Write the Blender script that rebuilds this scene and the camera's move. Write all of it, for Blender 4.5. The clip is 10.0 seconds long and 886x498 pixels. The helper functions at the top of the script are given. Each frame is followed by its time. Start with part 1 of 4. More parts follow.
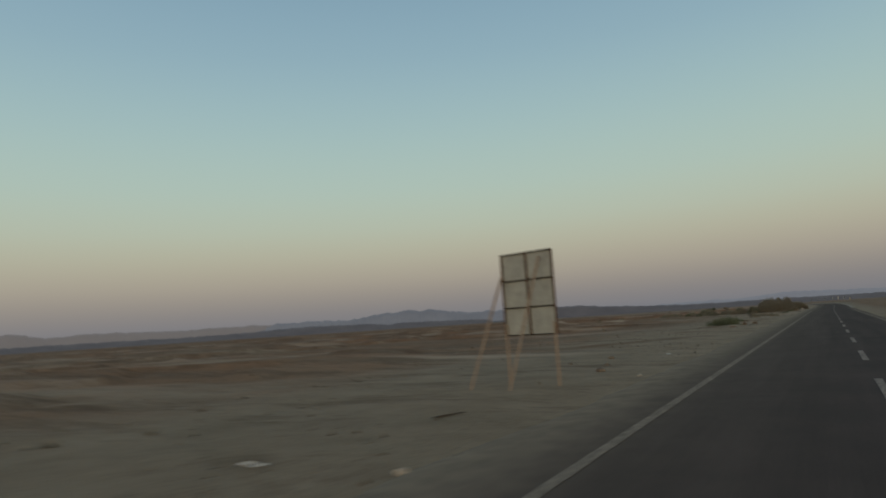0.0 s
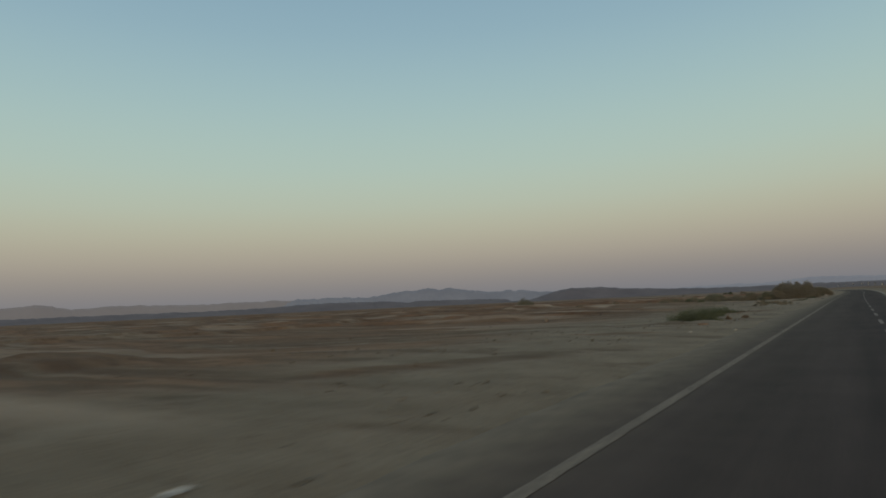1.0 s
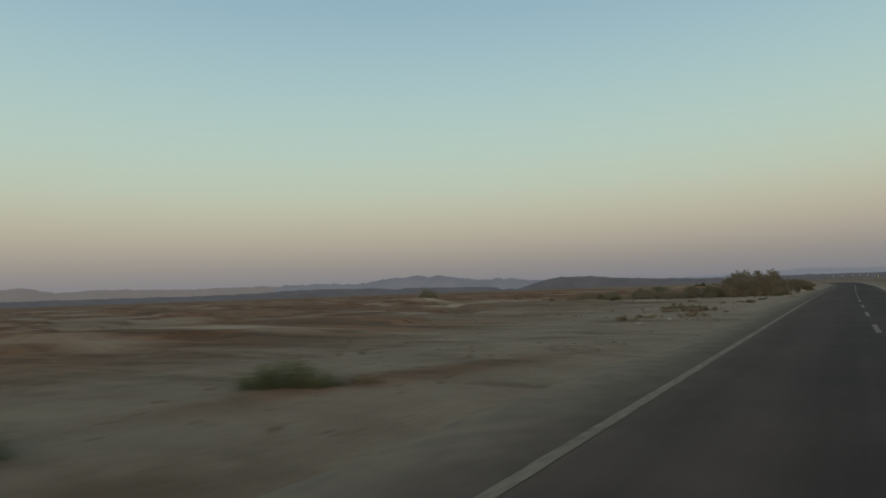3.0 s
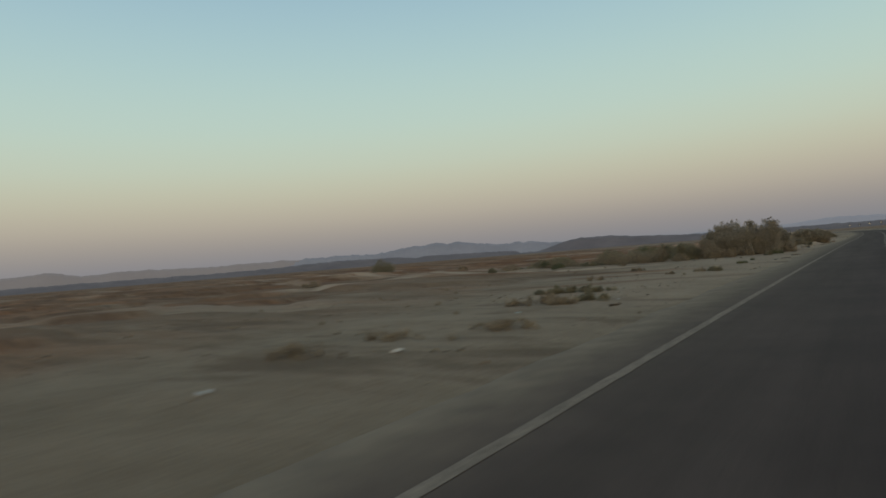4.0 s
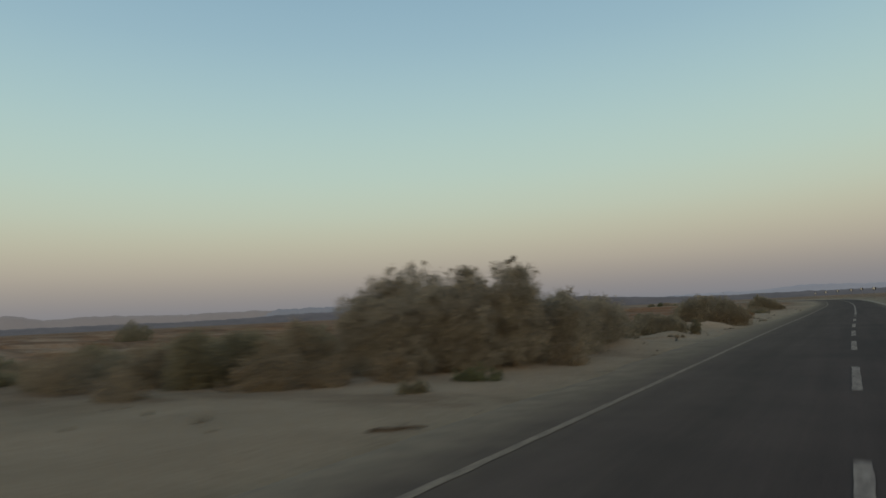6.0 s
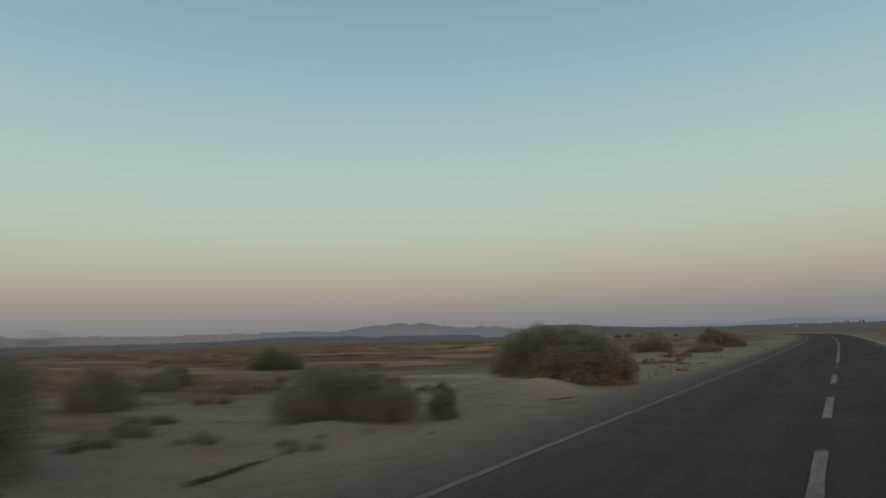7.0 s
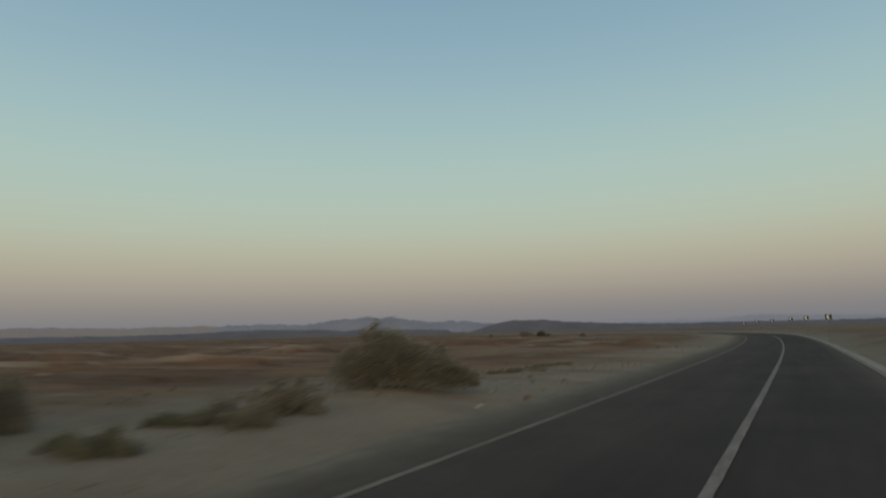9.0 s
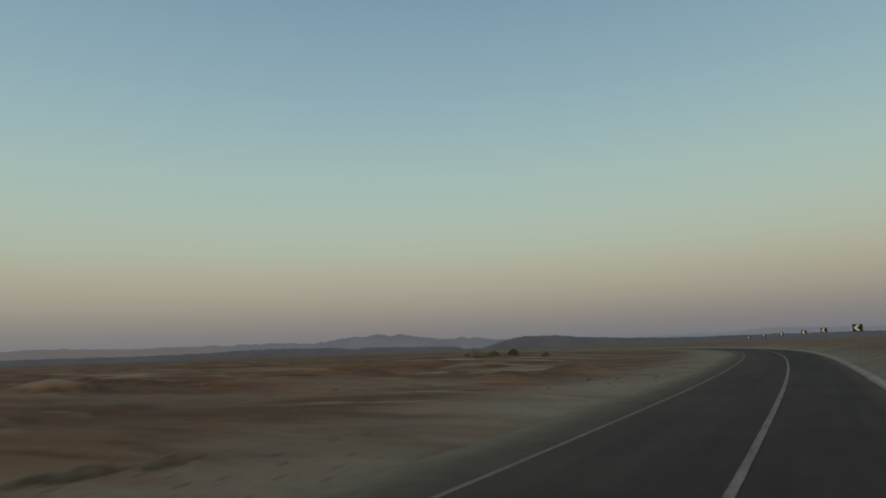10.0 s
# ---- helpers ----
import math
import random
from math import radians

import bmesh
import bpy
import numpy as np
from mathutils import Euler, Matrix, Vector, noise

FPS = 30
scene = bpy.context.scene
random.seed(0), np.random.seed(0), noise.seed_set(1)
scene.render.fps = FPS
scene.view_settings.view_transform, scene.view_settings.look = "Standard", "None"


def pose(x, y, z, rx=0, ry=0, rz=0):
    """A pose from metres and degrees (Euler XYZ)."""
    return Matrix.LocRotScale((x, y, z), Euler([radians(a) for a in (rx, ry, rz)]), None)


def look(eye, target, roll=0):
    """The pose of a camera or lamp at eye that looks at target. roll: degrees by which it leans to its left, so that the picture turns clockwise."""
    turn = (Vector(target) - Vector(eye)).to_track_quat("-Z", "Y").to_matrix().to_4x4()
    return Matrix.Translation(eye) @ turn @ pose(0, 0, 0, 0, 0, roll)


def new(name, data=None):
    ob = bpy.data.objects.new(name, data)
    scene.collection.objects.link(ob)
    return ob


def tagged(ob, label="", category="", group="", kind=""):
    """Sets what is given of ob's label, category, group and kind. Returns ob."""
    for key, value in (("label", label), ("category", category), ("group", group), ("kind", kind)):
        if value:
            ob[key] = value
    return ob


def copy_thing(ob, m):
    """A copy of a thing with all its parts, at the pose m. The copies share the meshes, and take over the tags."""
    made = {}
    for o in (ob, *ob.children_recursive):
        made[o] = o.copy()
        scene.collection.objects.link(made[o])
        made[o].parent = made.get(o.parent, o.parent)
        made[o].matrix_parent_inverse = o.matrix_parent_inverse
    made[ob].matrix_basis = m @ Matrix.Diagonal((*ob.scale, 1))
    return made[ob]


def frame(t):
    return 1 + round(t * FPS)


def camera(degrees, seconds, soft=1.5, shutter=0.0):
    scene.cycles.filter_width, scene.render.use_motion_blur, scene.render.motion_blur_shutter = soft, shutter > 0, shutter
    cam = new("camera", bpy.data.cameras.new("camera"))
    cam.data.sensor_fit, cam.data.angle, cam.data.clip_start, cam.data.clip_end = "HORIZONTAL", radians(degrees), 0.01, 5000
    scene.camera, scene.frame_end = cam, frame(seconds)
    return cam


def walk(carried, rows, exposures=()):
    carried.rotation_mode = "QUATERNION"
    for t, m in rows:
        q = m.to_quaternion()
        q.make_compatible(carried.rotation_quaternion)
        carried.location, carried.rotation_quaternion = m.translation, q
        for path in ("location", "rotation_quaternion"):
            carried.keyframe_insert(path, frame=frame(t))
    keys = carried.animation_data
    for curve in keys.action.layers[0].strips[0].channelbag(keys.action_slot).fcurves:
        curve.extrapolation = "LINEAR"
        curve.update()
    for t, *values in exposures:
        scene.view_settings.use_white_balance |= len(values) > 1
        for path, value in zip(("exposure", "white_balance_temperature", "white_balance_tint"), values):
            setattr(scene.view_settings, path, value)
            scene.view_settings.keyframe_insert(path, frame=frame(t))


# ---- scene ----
# Camera: one lens, carried in a car along the desert road.
cam = camera(70.2, 10.0, soft=1.6, shutter=0.4)

# seconds, x, y, z, yaw, pitch, roll
PATH = [
    (0, 2.52, 0.01, 1.608, 31.03, 6.92, -3.75),
    (0.2, 2.48, 4.28, 1.596, 31.38, 5.25, -3.18),
    (0.5, 2.38, 10.70, 1.594, 31.85, 4.07, -3.32),
    (0.8, 2.43, 17.11, 1.556, 33.00, 4.70, -3.69),
    (1, 2.39, 21.36, 1.553, 33.09, 5.11, -2.64),
    (1.2, 2.33, 25.66, 1.577, 33.47, 5.68, -2.27),
    (1.3, 2.30, 27.81, 1.573, 33.63, 5.42, -2.07),
    (1.5, 2.22, 32.11, 1.577, 33.84, 4.68, -1.70),
    (1.7, 2.23, 36.36, 1.602, 33.12, 4.70, -0.71),
    (2, 2.29, 42.74, 1.573, 31.79, 6.11, -1.00),
    (2.2, 2.28, 47.06, 1.579, 31.10, 6.12, -0.70),
    (2.5, 2.27, 53.50, 1.598, 31.74, 5.61, -0.69),
    (3.8, 2.53, 81.26, 1.574, 33.95, 1.24, -4.40),
    (4, 2.51, 85.54, 1.550, 34.48, 1.02, -4.59),
    (4.2, 2.56, 89.84, 1.538, 34.05, 1.61, -5.26),
    (4.5, 2.63, 96.27, 1.507, 33.07, 3.58, -5.15),
    (4.7, 2.71, 100.52, 1.503, 32.47, 3.76, -5.42),
    (4.8, 2.75, 102.64, 1.506, 32.30, 3.86, -5.50),
    (5, 2.83, 106.89, 1.531, 32.11, 4.94, -5.55),
    (5.5, 2.95, 117.70, 1.516, 32.01, 6.54, -4.07),
    (5.7, 2.99, 121.97, 1.500, 32.18, 5.84, -3.38),
    (6.8, 3.34, 145.46, 1.471, 32.40, 7.67, -1.86),
    (7, 3.41, 149.73, 1.466, 31.35, 8.22, -1.81),
    (7.2, 3.56, 154.01, 1.460, 30.92, 8.33, -1.67),
    (7.5, 3.75, 160.43, 1.451, 29.88, 6.71, -1.51),
    (7.7, 3.81, 164.71, 1.453, 28.78, 6.07, -1.65),
    (8, 3.94, 171.12, 1.471, 27.83, 5.05, -1.90),
    (8.2, 4.08, 175.40, 1.491, 27.99, 5.74, -1.62),
    (8.3, 4.14, 177.54, 1.492, 28.13, 5.92, -1.40),
    (8.5, 4.25, 181.81, 1.503, 28.34, 5.99, -1.05),
    (8.7, 4.32, 186.09, 1.521, 28.49, 5.45, -1.26),
    (8.8, 4.34, 188.23, 1.540, 28.57, 5.53, -1.45),
    (8.9, 4.37, 190.37, 1.549, 28.69, 6.42, -1.44),
    (9, 4.41, 192.51, 1.568, 28.90, 7.65, -1.37),
    (9.1, 4.47, 194.65, 1.570, 29.17, 8.84, -1.33),
    (9.2, 4.52, 196.80, 1.582, 29.51, 8.95, -1.21),
    (9.3, 4.52, 198.93, 1.608, 29.81, 8.66, -1.21),
    (9.4, 4.53, 201.07, 1.634, 30.05, 8.38, -1.23),
    (9.5, 4.53, 203.21, 1.660, 30.18, 8.01, -1.33),
    (9.7, 4.61, 207.48, 1.714, 30.21, 8.11, -1.57),
    (9.8, 4.64, 209.61, 1.736, 30.13, 8.28, -1.72),
    (10, 4.68, 213.89, 1.769, 29.90, 9.18, -2.04),
]
walk(cam, [(t, pose(x, y, z, 90 + pitch, 0, yaw) @ pose(0, 0, 0, 0, 0, roll)) for t, x, y, z, yaw, pitch, roll in PATH],
     [(0, -0.12), (1, -0.1), (2, -0.05), (2.7, 0.0), (4, 0.12), (5, 0.16), (5.7, 0.09), (7, -0.04), (8, -0.05), (9, -0.08), (9.5, -0.13), (10, -0.21)])

# ---------------------------------------------------------------- sky and light
world = bpy.data.worlds.new("dusk_sky")
scene.world = world
world.use_nodes = True


def srgb(r, g, b):
    return tuple(((c / 255 + 0.055) / 1.055) ** 2.4 if c > 10 else c / 255 / 12.92 for c in (r, g, b)) + (1.0,)


def build_sky():
    """Clear sky after sunset: grey-violet earth shadow at the horizon, a pink belt, pale green-yellow, then blue."""
    nt = world.node_tree
    nodes, links = nt.nodes, nt.links
    back = nodes["Background"]
    coord = nodes.new("ShaderNodeTexCoord")
    split = nodes.new("ShaderNodeSeparateXYZ")
    links.new(coord.outputs["Generated"], split.inputs[0])
    asin = nodes.new("ShaderNodeMath")
    asin.operation = "ARCSINE"
    links.new(split.outputs["Z"], asin.inputs[0])
    scale = nodes.new("ShaderNodeMath")
    scale.operation = "MULTIPLY"
    scale.inputs[1].default_value = 2 / math.pi
    links.new(asin.outputs[0], scale.inputs[0])
    ramp = nodes.new("ShaderNodeValToRGB")
    ramp.color_ramp.interpolation = "B_SPLINE"
    stops = [(0.0, (119, 123, 130)), (1.0, (129, 128, 132)), (2.6, (147, 141, 136)), (4.4, (170, 161, 147)),
             (6.6, (183, 180, 159)), (9.0, (185, 193, 174)), (12.5, (180, 200, 188)), (18, (166, 194, 195)),
             (24, (148, 179, 193)), (32, (129, 162, 182)), (50, (86, 118, 144)), (90, (52, 76, 106))]
    for i, (deg, col) in enumerate(stops):
        e = ramp.color_ramp.elements[i] if i < 2 else ramp.color_ramp.elements.new(1.0)
        e.position = deg / 90
        e.color = srgb(*col)
    links.new(scale.outputs[0], ramp.inputs[0])
    # afterglow of the sunset, low in the west, behind the view
    west = nodes.new("ShaderNodeVectorMath")
    west.operation = "DOT_PRODUCT"
    west.inputs[1].default_value = (0.50, -0.86, 0.0)
    links.new(coord.outputs["Generated"], west.inputs[0])
    toward = nodes.new("ShaderNodeMapRange")
    toward.interpolation_type = "SMOOTHSTEP"
    toward.inputs["From Min"].default_value, toward.inputs["From Max"].default_value = -0.1, 1.0
    links.new(west.outputs["Value"], toward.inputs["Value"])
    low = nodes.new("ShaderNodeMapRange")
    low.interpolation_type = "SMOOTHSTEP"
    low.inputs["From Min"].default_value, low.inputs["From Max"].default_value = 0.75, 0.0
    links.new(split.outputs["Z"], low.inputs["Value"])
    both = nodes.new("ShaderNodeMath")
    both.operation = "MULTIPLY"
    links.new(toward.outputs[0], both.inputs[0])
    links.new(low.outputs[0], both.inputs[1])
    glow = nodes.new("ShaderNodeMix")
    glow.data_type, glow.blend_type = "RGBA", "ADD"
    glow.clamp_result = False
    glow.inputs[7].default_value = (1.55, 1.04, 0.50, 1)
    links.new(both.outputs[0], glow.inputs[0])
    links.new(ramp.outputs[0], glow.inputs[6])
    links.new(glow.outputs[2], back.inputs["Color"])
    back.inputs["Strength"].default_value = 1.0


build_sky()

# Last warm glow of the west, behind the travelling view: very soft.
sun = new("sun", bpy.data.lights.new("sun", "SUN"))
sun.data.energy, sun.data.angle, sun.data.color = 0.2, radians(60), (1.0, 0.80, 0.60)
sun.matrix_world = look((40, -60, 45), (0, 60, 0))


# ---------------------------------------------------------------- materials
def material(name, rough=0.9, metal=0.0):
    m = bpy.data.materials.new(name)
    m.use_nodes = True
    b = m.node_tree.nodes["Principled BSDF"]
    b.inputs["Roughness"].default_value = rough
    b.inputs["Metallic"].default_value = metal
    b.inputs["Specular IOR Level"].default_value = 0.25
    return m, m.node_tree.nodes, m.node_tree.links, b


def position(nodes, links, sx=1, sy=1, sz=1, rot=0.0):
    c = nodes.new("ShaderNodeTexCoord")
    mp = nodes.new("ShaderNodeMapping")
    mp.inputs["Scale"].default_value = (sx, sy, sz)
    mp.inputs["Rotation"].default_value = (0, 0, rot)
    links.new(c.outputs["Object"], mp.inputs[0])
    return mp.outputs[0]


def noise_of(nodes, links, at, scale, detail=4.0, rough=0.55, distort=0.0):
    n = nodes.new("ShaderNodeTexNoise")
    n.inputs["Scale"].default_value, n.inputs["Detail"].default_value = scale, detail
    n.inputs["Roughness"].default_value, n.inputs["Distortion"].default_value = rough, distort
    links.new(at, n.inputs["Vector"])
    return n.outputs["Fac"]


def ramp_of(nodes, links, fac, stops):
    r = nodes.new("ShaderNodeValToRGB")
    for i, (p, c) in enumerate(stops):
        e = r.color_ramp.elements[i] if i < 2 else r.color_ramp.elements.new(1.0)
        e.position, e.color = p, (*c, 1.0)
    links.new(fac, r.inputs[0])
    return r.outputs[0]


def mix(nodes, links, fac, a, b, kind="MIX"):
    m = nodes.new("ShaderNodeMix")
    m.data_type, m.blend_type = "RGBA", kind
    for value, slot in ((fac, 0), (a, 6), (b, 7)):
        if hasattr(value, "node"):
            links.new(value, m.inputs[slot])
        else:
            m.inputs[slot].default_value = value if slot == 0 else (*value, 1.0)
    return m.outputs[2]


def bump(nodes, links, b, height, strength, distance):
    u = nodes.new("ShaderNodeBump")
    u.inputs["Strength"].default_value, u.inputs["Distance"].default_value = strength, distance
    links.new(height, u.inputs["Height"])
    links.new(u.outputs[0], b.inputs["Normal"])


def sand_material():
    m, n, l, b = material("desert_sand", 0.95)
    p = position(n, l)
    strip = position(n, l, 0.42, 1.25, 1.0, 0.0)
    tone = ramp_of(n, l, noise_of(n, l, p, 0.5, 7, 0.65), [(0.3, (0.255, 0.192, 0.128)), (0.55, (0.335, 0.258, 0.178)), (0.78, (0.40, 0.315, 0.222))])
    # bands of rust-brown gravel, pale silt and dark desert crust; where each lies is stored with the ground
    rust_at = n.new("ShaderNodeAttribute")
    rust_at.attribute_name = "rust"
    pale_at = n.new("ShaderNodeAttribute")
    pale_at.attribute_name = "pale"
    red = ramp_of(n, l, noise_of(n, l, strip, 0.12, 7, 0.68, 0.8), [(0.36, (0, 0, 0)), (0.47, (1, 1, 1))])
    earth = ramp_of(n, l, noise_of(n, l, position(n, l, 0.5, 1.6, 1.0), 0.09, 6, 0.7, 0.7), [(0.38, (0.138, 0.075, 0.039)), (0.48, (0.198, 0.104, 0.052)), (0.58, (0.300, 0.150, 0.074))])
    col = mix(n, l, mix(n, l, 1.0, red, rust_at.outputs["Color"], "MULTIPLY"), tone, earth)
    # olive-grey silt stains on the verge
    damp = ramp_of(n, l, noise_of(n, l, position(n, l, 0.55, 1.0, 1.0), 0.42, 6, 0.66, 0.6), [(0.50, (0, 0, 0)), (0.66, (0.42, 0.42, 0.42))])
    clean = mix(n, l, rust_at.outputs["Color"], (1, 1, 1), (0.12, 0.12, 0.12))
    col = mix(n, l, mix(n, l, 1.0, damp, clean, "MULTIPLY"), col, (0.215, 0.170, 0.112))
    crust = ramp_of(n, l, noise_of(n, l, strip, 0.27, 7, 0.72, 0.5), [(0.54, (0, 0, 0)), (0.62, (0.62, 0.62, 0.62))])
    col = mix(n, l, crust, col, (0.150, 0.098, 0.06))
    # thin dark seams where the gravel has been washed into layers
    seam = ramp_of(n, l, noise_of(n, l, position(n, l, 0.22, 1.5, 1.0), 0.55, 7, 0.7, 0.6), [(0.50, (0, 0, 0)), (0.58, (0.8, 0.8, 0.8))])
    col = mix(n, l, mix(n, l, 1.0, seam, rust_at.outputs["Color"], "MULTIPLY"), col, (0.112, 0.064, 0.036))
    speck = ramp_of(n, l, noise_of(n, l, position(n, l, 0.6, 1.2, 1.0, 0.0), 1.7, 6, 0.75), [(0.60, (0, 0, 0)), (0.68, (0.7, 0.7, 0.7))])
    col = mix(n, l, speck, col, (0.175, 0.122, 0.078))
    # long layers of rust, dark and pale gravel out on the plain
    far_at = n.new("ShaderNodeAttribute")
    far_at.attribute_name = "plain"
    layers = ramp_of(n, l, noise_of(n, l, position(n, l, 0.04, 0.24, 1.0, 0.22), 1.0, 6, 0.62, 0.5), [(0.33, (0.38, 0.255, 0.16)), (0.40, (0.265, 0.138, 0.068)), (0.50, (0.215, 0.100, 0.045)), (0.55, (0.088, 0.047, 0.026)), (0.61, (0.225, 0.110, 0.05)), (0.70, (0.29, 0.165, 0.09))])
    col = mix(n, l, far_at.outputs["Color"], col, layers)
    pale = ramp_of(n, l, noise_of(n, l, strip, 0.16, 6, 0.68, 0.9), [(0.34, (0, 0, 0)), (0.48, (1, 1, 1))])
    col = mix(n, l, mix(n, l, 1.0, pale, pale_at.outputs["Color"], "MULTIPLY"), col, (0.47, 0.355, 0.25))
    grit = ramp_of(n, l, noise_of(n, l, p, 14, 3, 0.7), [(0.25, (0.70, 0.68, 0.66)), (0.6, (1.0, 1.0, 1.0)), (0.8, (1.14, 1.12, 1.10))])
    l.new(mix(n, l, 1.0, col, grit, "MULTIPLY"), b.inputs["Base Color"])
    bump(n, l, b, noise_of(n, l, p, 4, 9, 0.75), 0.8, 0.12)
    return m


def asphalt_material():
    m, n, l, b = material("asphalt", 0.95)
    b.inputs["Specular IOR Level"].default_value = 0.1
    p = position(n, l)
    along = position(n, l, 1.0, 0.04, 1.0)
    base = ramp_of(n, l, noise_of(n, l, p, 60, 3, 0.7), [(0.3, (0.056, 0.0425, 0.038)), (0.7, (0.100, 0.0762, 0.068))])
    wear = ramp_of(n, l, noise_of(n, l, along, 1.1, 4, 0.6), [(0.35, (0.82, 0.82, 0.82)), (0.65, (1.16, 1.14, 1.13))])
    stain = ramp_of(n, l, noise_of(n, l, p, 0.35, 5, 0.6), [(0.35, (0.85, 0.85, 0.86)), (0.65, (1.12, 1.1, 1.08))])
    col = mix(n, l, 1.0, mix(n, l, 1.0, base, wear, "MULTIPLY"), stain, "MULTIPLY")
    # sand dust blown over the broken edges
    dust = n.new("ShaderNodeAttribute")
    dust.attribute_name = "dust"
    patch = ramp_of(n, l, noise_of(n, l, p, 1.6, 6, 0.7), [(0.3, (0.5, 0.5, 0.5)), (0.65, (1, 1, 1))])
    l.new(mix(n, l, mix(n, l, 1.0, dust.outputs["Color"], patch, "MULTIPLY"), col, (0.30, 0.232, 0.162)), b.inputs["Base Color"])
    bump(n, l, b, noise_of(n, l, p, 90, 3, 0.7), 0.35, 0.01)
    return m


def paint_material(name, col, dirt, lo=0.38, hi=0.62):
    m, n, l, b = material(name, 0.9)
    b.inputs["Specular IOR Level"].default_value = 0.08
    p = position(n, l)
    worn = ramp_of(n, l, noise_of(n, l, p, 9, 6, 0.7), [(lo, (0, 0, 0)), (hi, (1, 1, 1))])
    broad = ramp_of(n, l, noise_of(n, l, p, 0.5, 3), [(0.3, (0.75, 0.75, 0.75)), (0.7, (1, 1, 1))])
    col = mix(n, l, worn, dirt, col)
    l.new(mix(n, l, 1.0, col, broad, "MULTIPLY"), b.inputs["Base Color"])
    return m


def leaf_material(name, dark, mid, light):
    m, n, l, b = material(name, 0.8)
    b.inputs["Specular IOR Level"].default_value = 0.2
    geo = n.new("ShaderNodeNewGeometry")
    p = position(n, l)
    col = ramp_of(n, l, geo.outputs["Random Per Island"], [(0.0, dark), (0.5, mid), (1.0, light)])
    clump = ramp_of(n, l, noise_of(n, l, p, 2.2, 3), [(0.3, (0.78, 0.79, 0.82)), (0.7, (1.15, 1.12, 1.05))])
    col = mix(n, l, 1.0, col, clump, "MULTIPLY")
    l.new(col, b.inputs["Base Color"])
    # thin leaves pass light on
    thin = n.new("ShaderNodeBsdfTranslucent")
    l.new(col, thin.inputs["Color"])
    blend = n.new("ShaderNodeMixShader")
    blend.inputs[0].default_value = 0.45
    l.new(b.outputs[0], blend.inputs[1])
    l.new(thin.outputs[0], blend.inputs[2])
    l.new(blend.outputs[0], n["Material Output"].inputs["Surface"])
    return m


def plain_material(name, a, c, scale, rough=0.85, metal=0.0, relief=0.02):
    m, n, l, b = material(name, rough, metal)
    p = position(n, l)
    col = ramp_of(n, l, noise_of(n, l, p, scale, 5, 0.65), [(0.3, a), (0.7, c)])
    l.new(col, b.inputs["Base Color"])
    bump(n, l, b, noise_of(n, l, p, scale * 4, 4, 0.7), 0.4, relief)
    return m


def painted_haze_material(name, a, c, glow, scale):
    """Far hills behind kilometres of evening air: a little diffuse light, the haze painted on as emission."""
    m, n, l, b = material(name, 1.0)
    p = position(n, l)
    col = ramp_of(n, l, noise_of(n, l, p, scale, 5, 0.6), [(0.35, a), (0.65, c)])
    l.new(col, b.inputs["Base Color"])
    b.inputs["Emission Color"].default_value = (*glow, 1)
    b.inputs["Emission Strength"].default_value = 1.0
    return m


SAND = sand_material()
ASPHALT = asphalt_material()
LINE = paint_material("worn_white_line", (0.46, 0.38, 0.32), (0.15, 0.115, 0.10), 0.36, 0.62)
EDGE_LINE = paint_material("faded_edge_line", (0.385, 0.31, 0.232), (0.155, 0.12, 0.097), 0.34, 0.64)
FAINT_LINE = paint_material("faint_line_remains", (0.30, 0.255, 0.20), (0.085, 0.069, 0.062), 0.48, 0.62)
KERB = paint_material("dusty_white_kerb", (0.49, 0.41, 0.34), (0.31, 0.25, 0.195), 0.35, 0.6)
LEAF_GREEN = leaf_material("grey_green_leaves", (0.109, 0.122, 0.073), (0.150, 0.163, 0.098), (0.192, 0.204, 0.128))
LEAF_OLIVE = leaf_material("dusty_olive_leaves", (0.176, 0.165, 0.114), (0.237, 0.220, 0.156), (0.292, 0.272, 0.201))
LEAF_BROWN = leaf_material("dry_brown_twigs", (0.182, 0.146, 0.107), (0.270, 0.226, 0.165), (0.363, 0.308, 0.231))
LEAF_PALE = leaf_material("pale_feathery_leaves", (0.227, 0.205, 0.165), (0.308, 0.281, 0.229), (0.389, 0.356, 0.295))
LEAF_RUST = leaf_material("dead_orange_twigs", (0.19, 0.122, 0.078), (0.275, 0.182, 0.117), (0.35, 0.245, 0.16))
LEAF_GREY = leaf_material("grey_brown_leaves", (0.204, 0.183, 0.139), (0.281, 0.253, 0.196), (0.347, 0.316, 0.249))
PALE_BARK = plain_material("pale_grey_bark", (0.13, 0.115, 0.09), (0.24, 0.21, 0.17), 18)
BARK = plain_material("grey_bark", (0.06, 0.045, 0.033), (0.15, 0.115, 0.08), 18)
ROCK = plain_material("brown_rock", (0.10, 0.075, 0.055), (0.24, 0.19, 0.145), 5, relief=0.03)
PALE_ROCK = plain_material("pale_rock", (0.28, 0.25, 0.21), (0.44, 0.40, 0.34), 6, relief=0.02)
# haze of mountains, ridges and mesas is put into their colour and emission
MOUNTAIN = painted_haze_material("blue_haze_glow_mountain", (0.07, 0.068, 0.07), (0.11, 0.105, 0.105), (0.086, 0.091, 0.104), 0.004)
PALE_HAZE = painted_haze_material("pale_haze_glow_ridge", (0.05, 0.05, 0.05), (0.07, 0.07, 0.07), (0.142, 0.150, 0.172), 0.004)
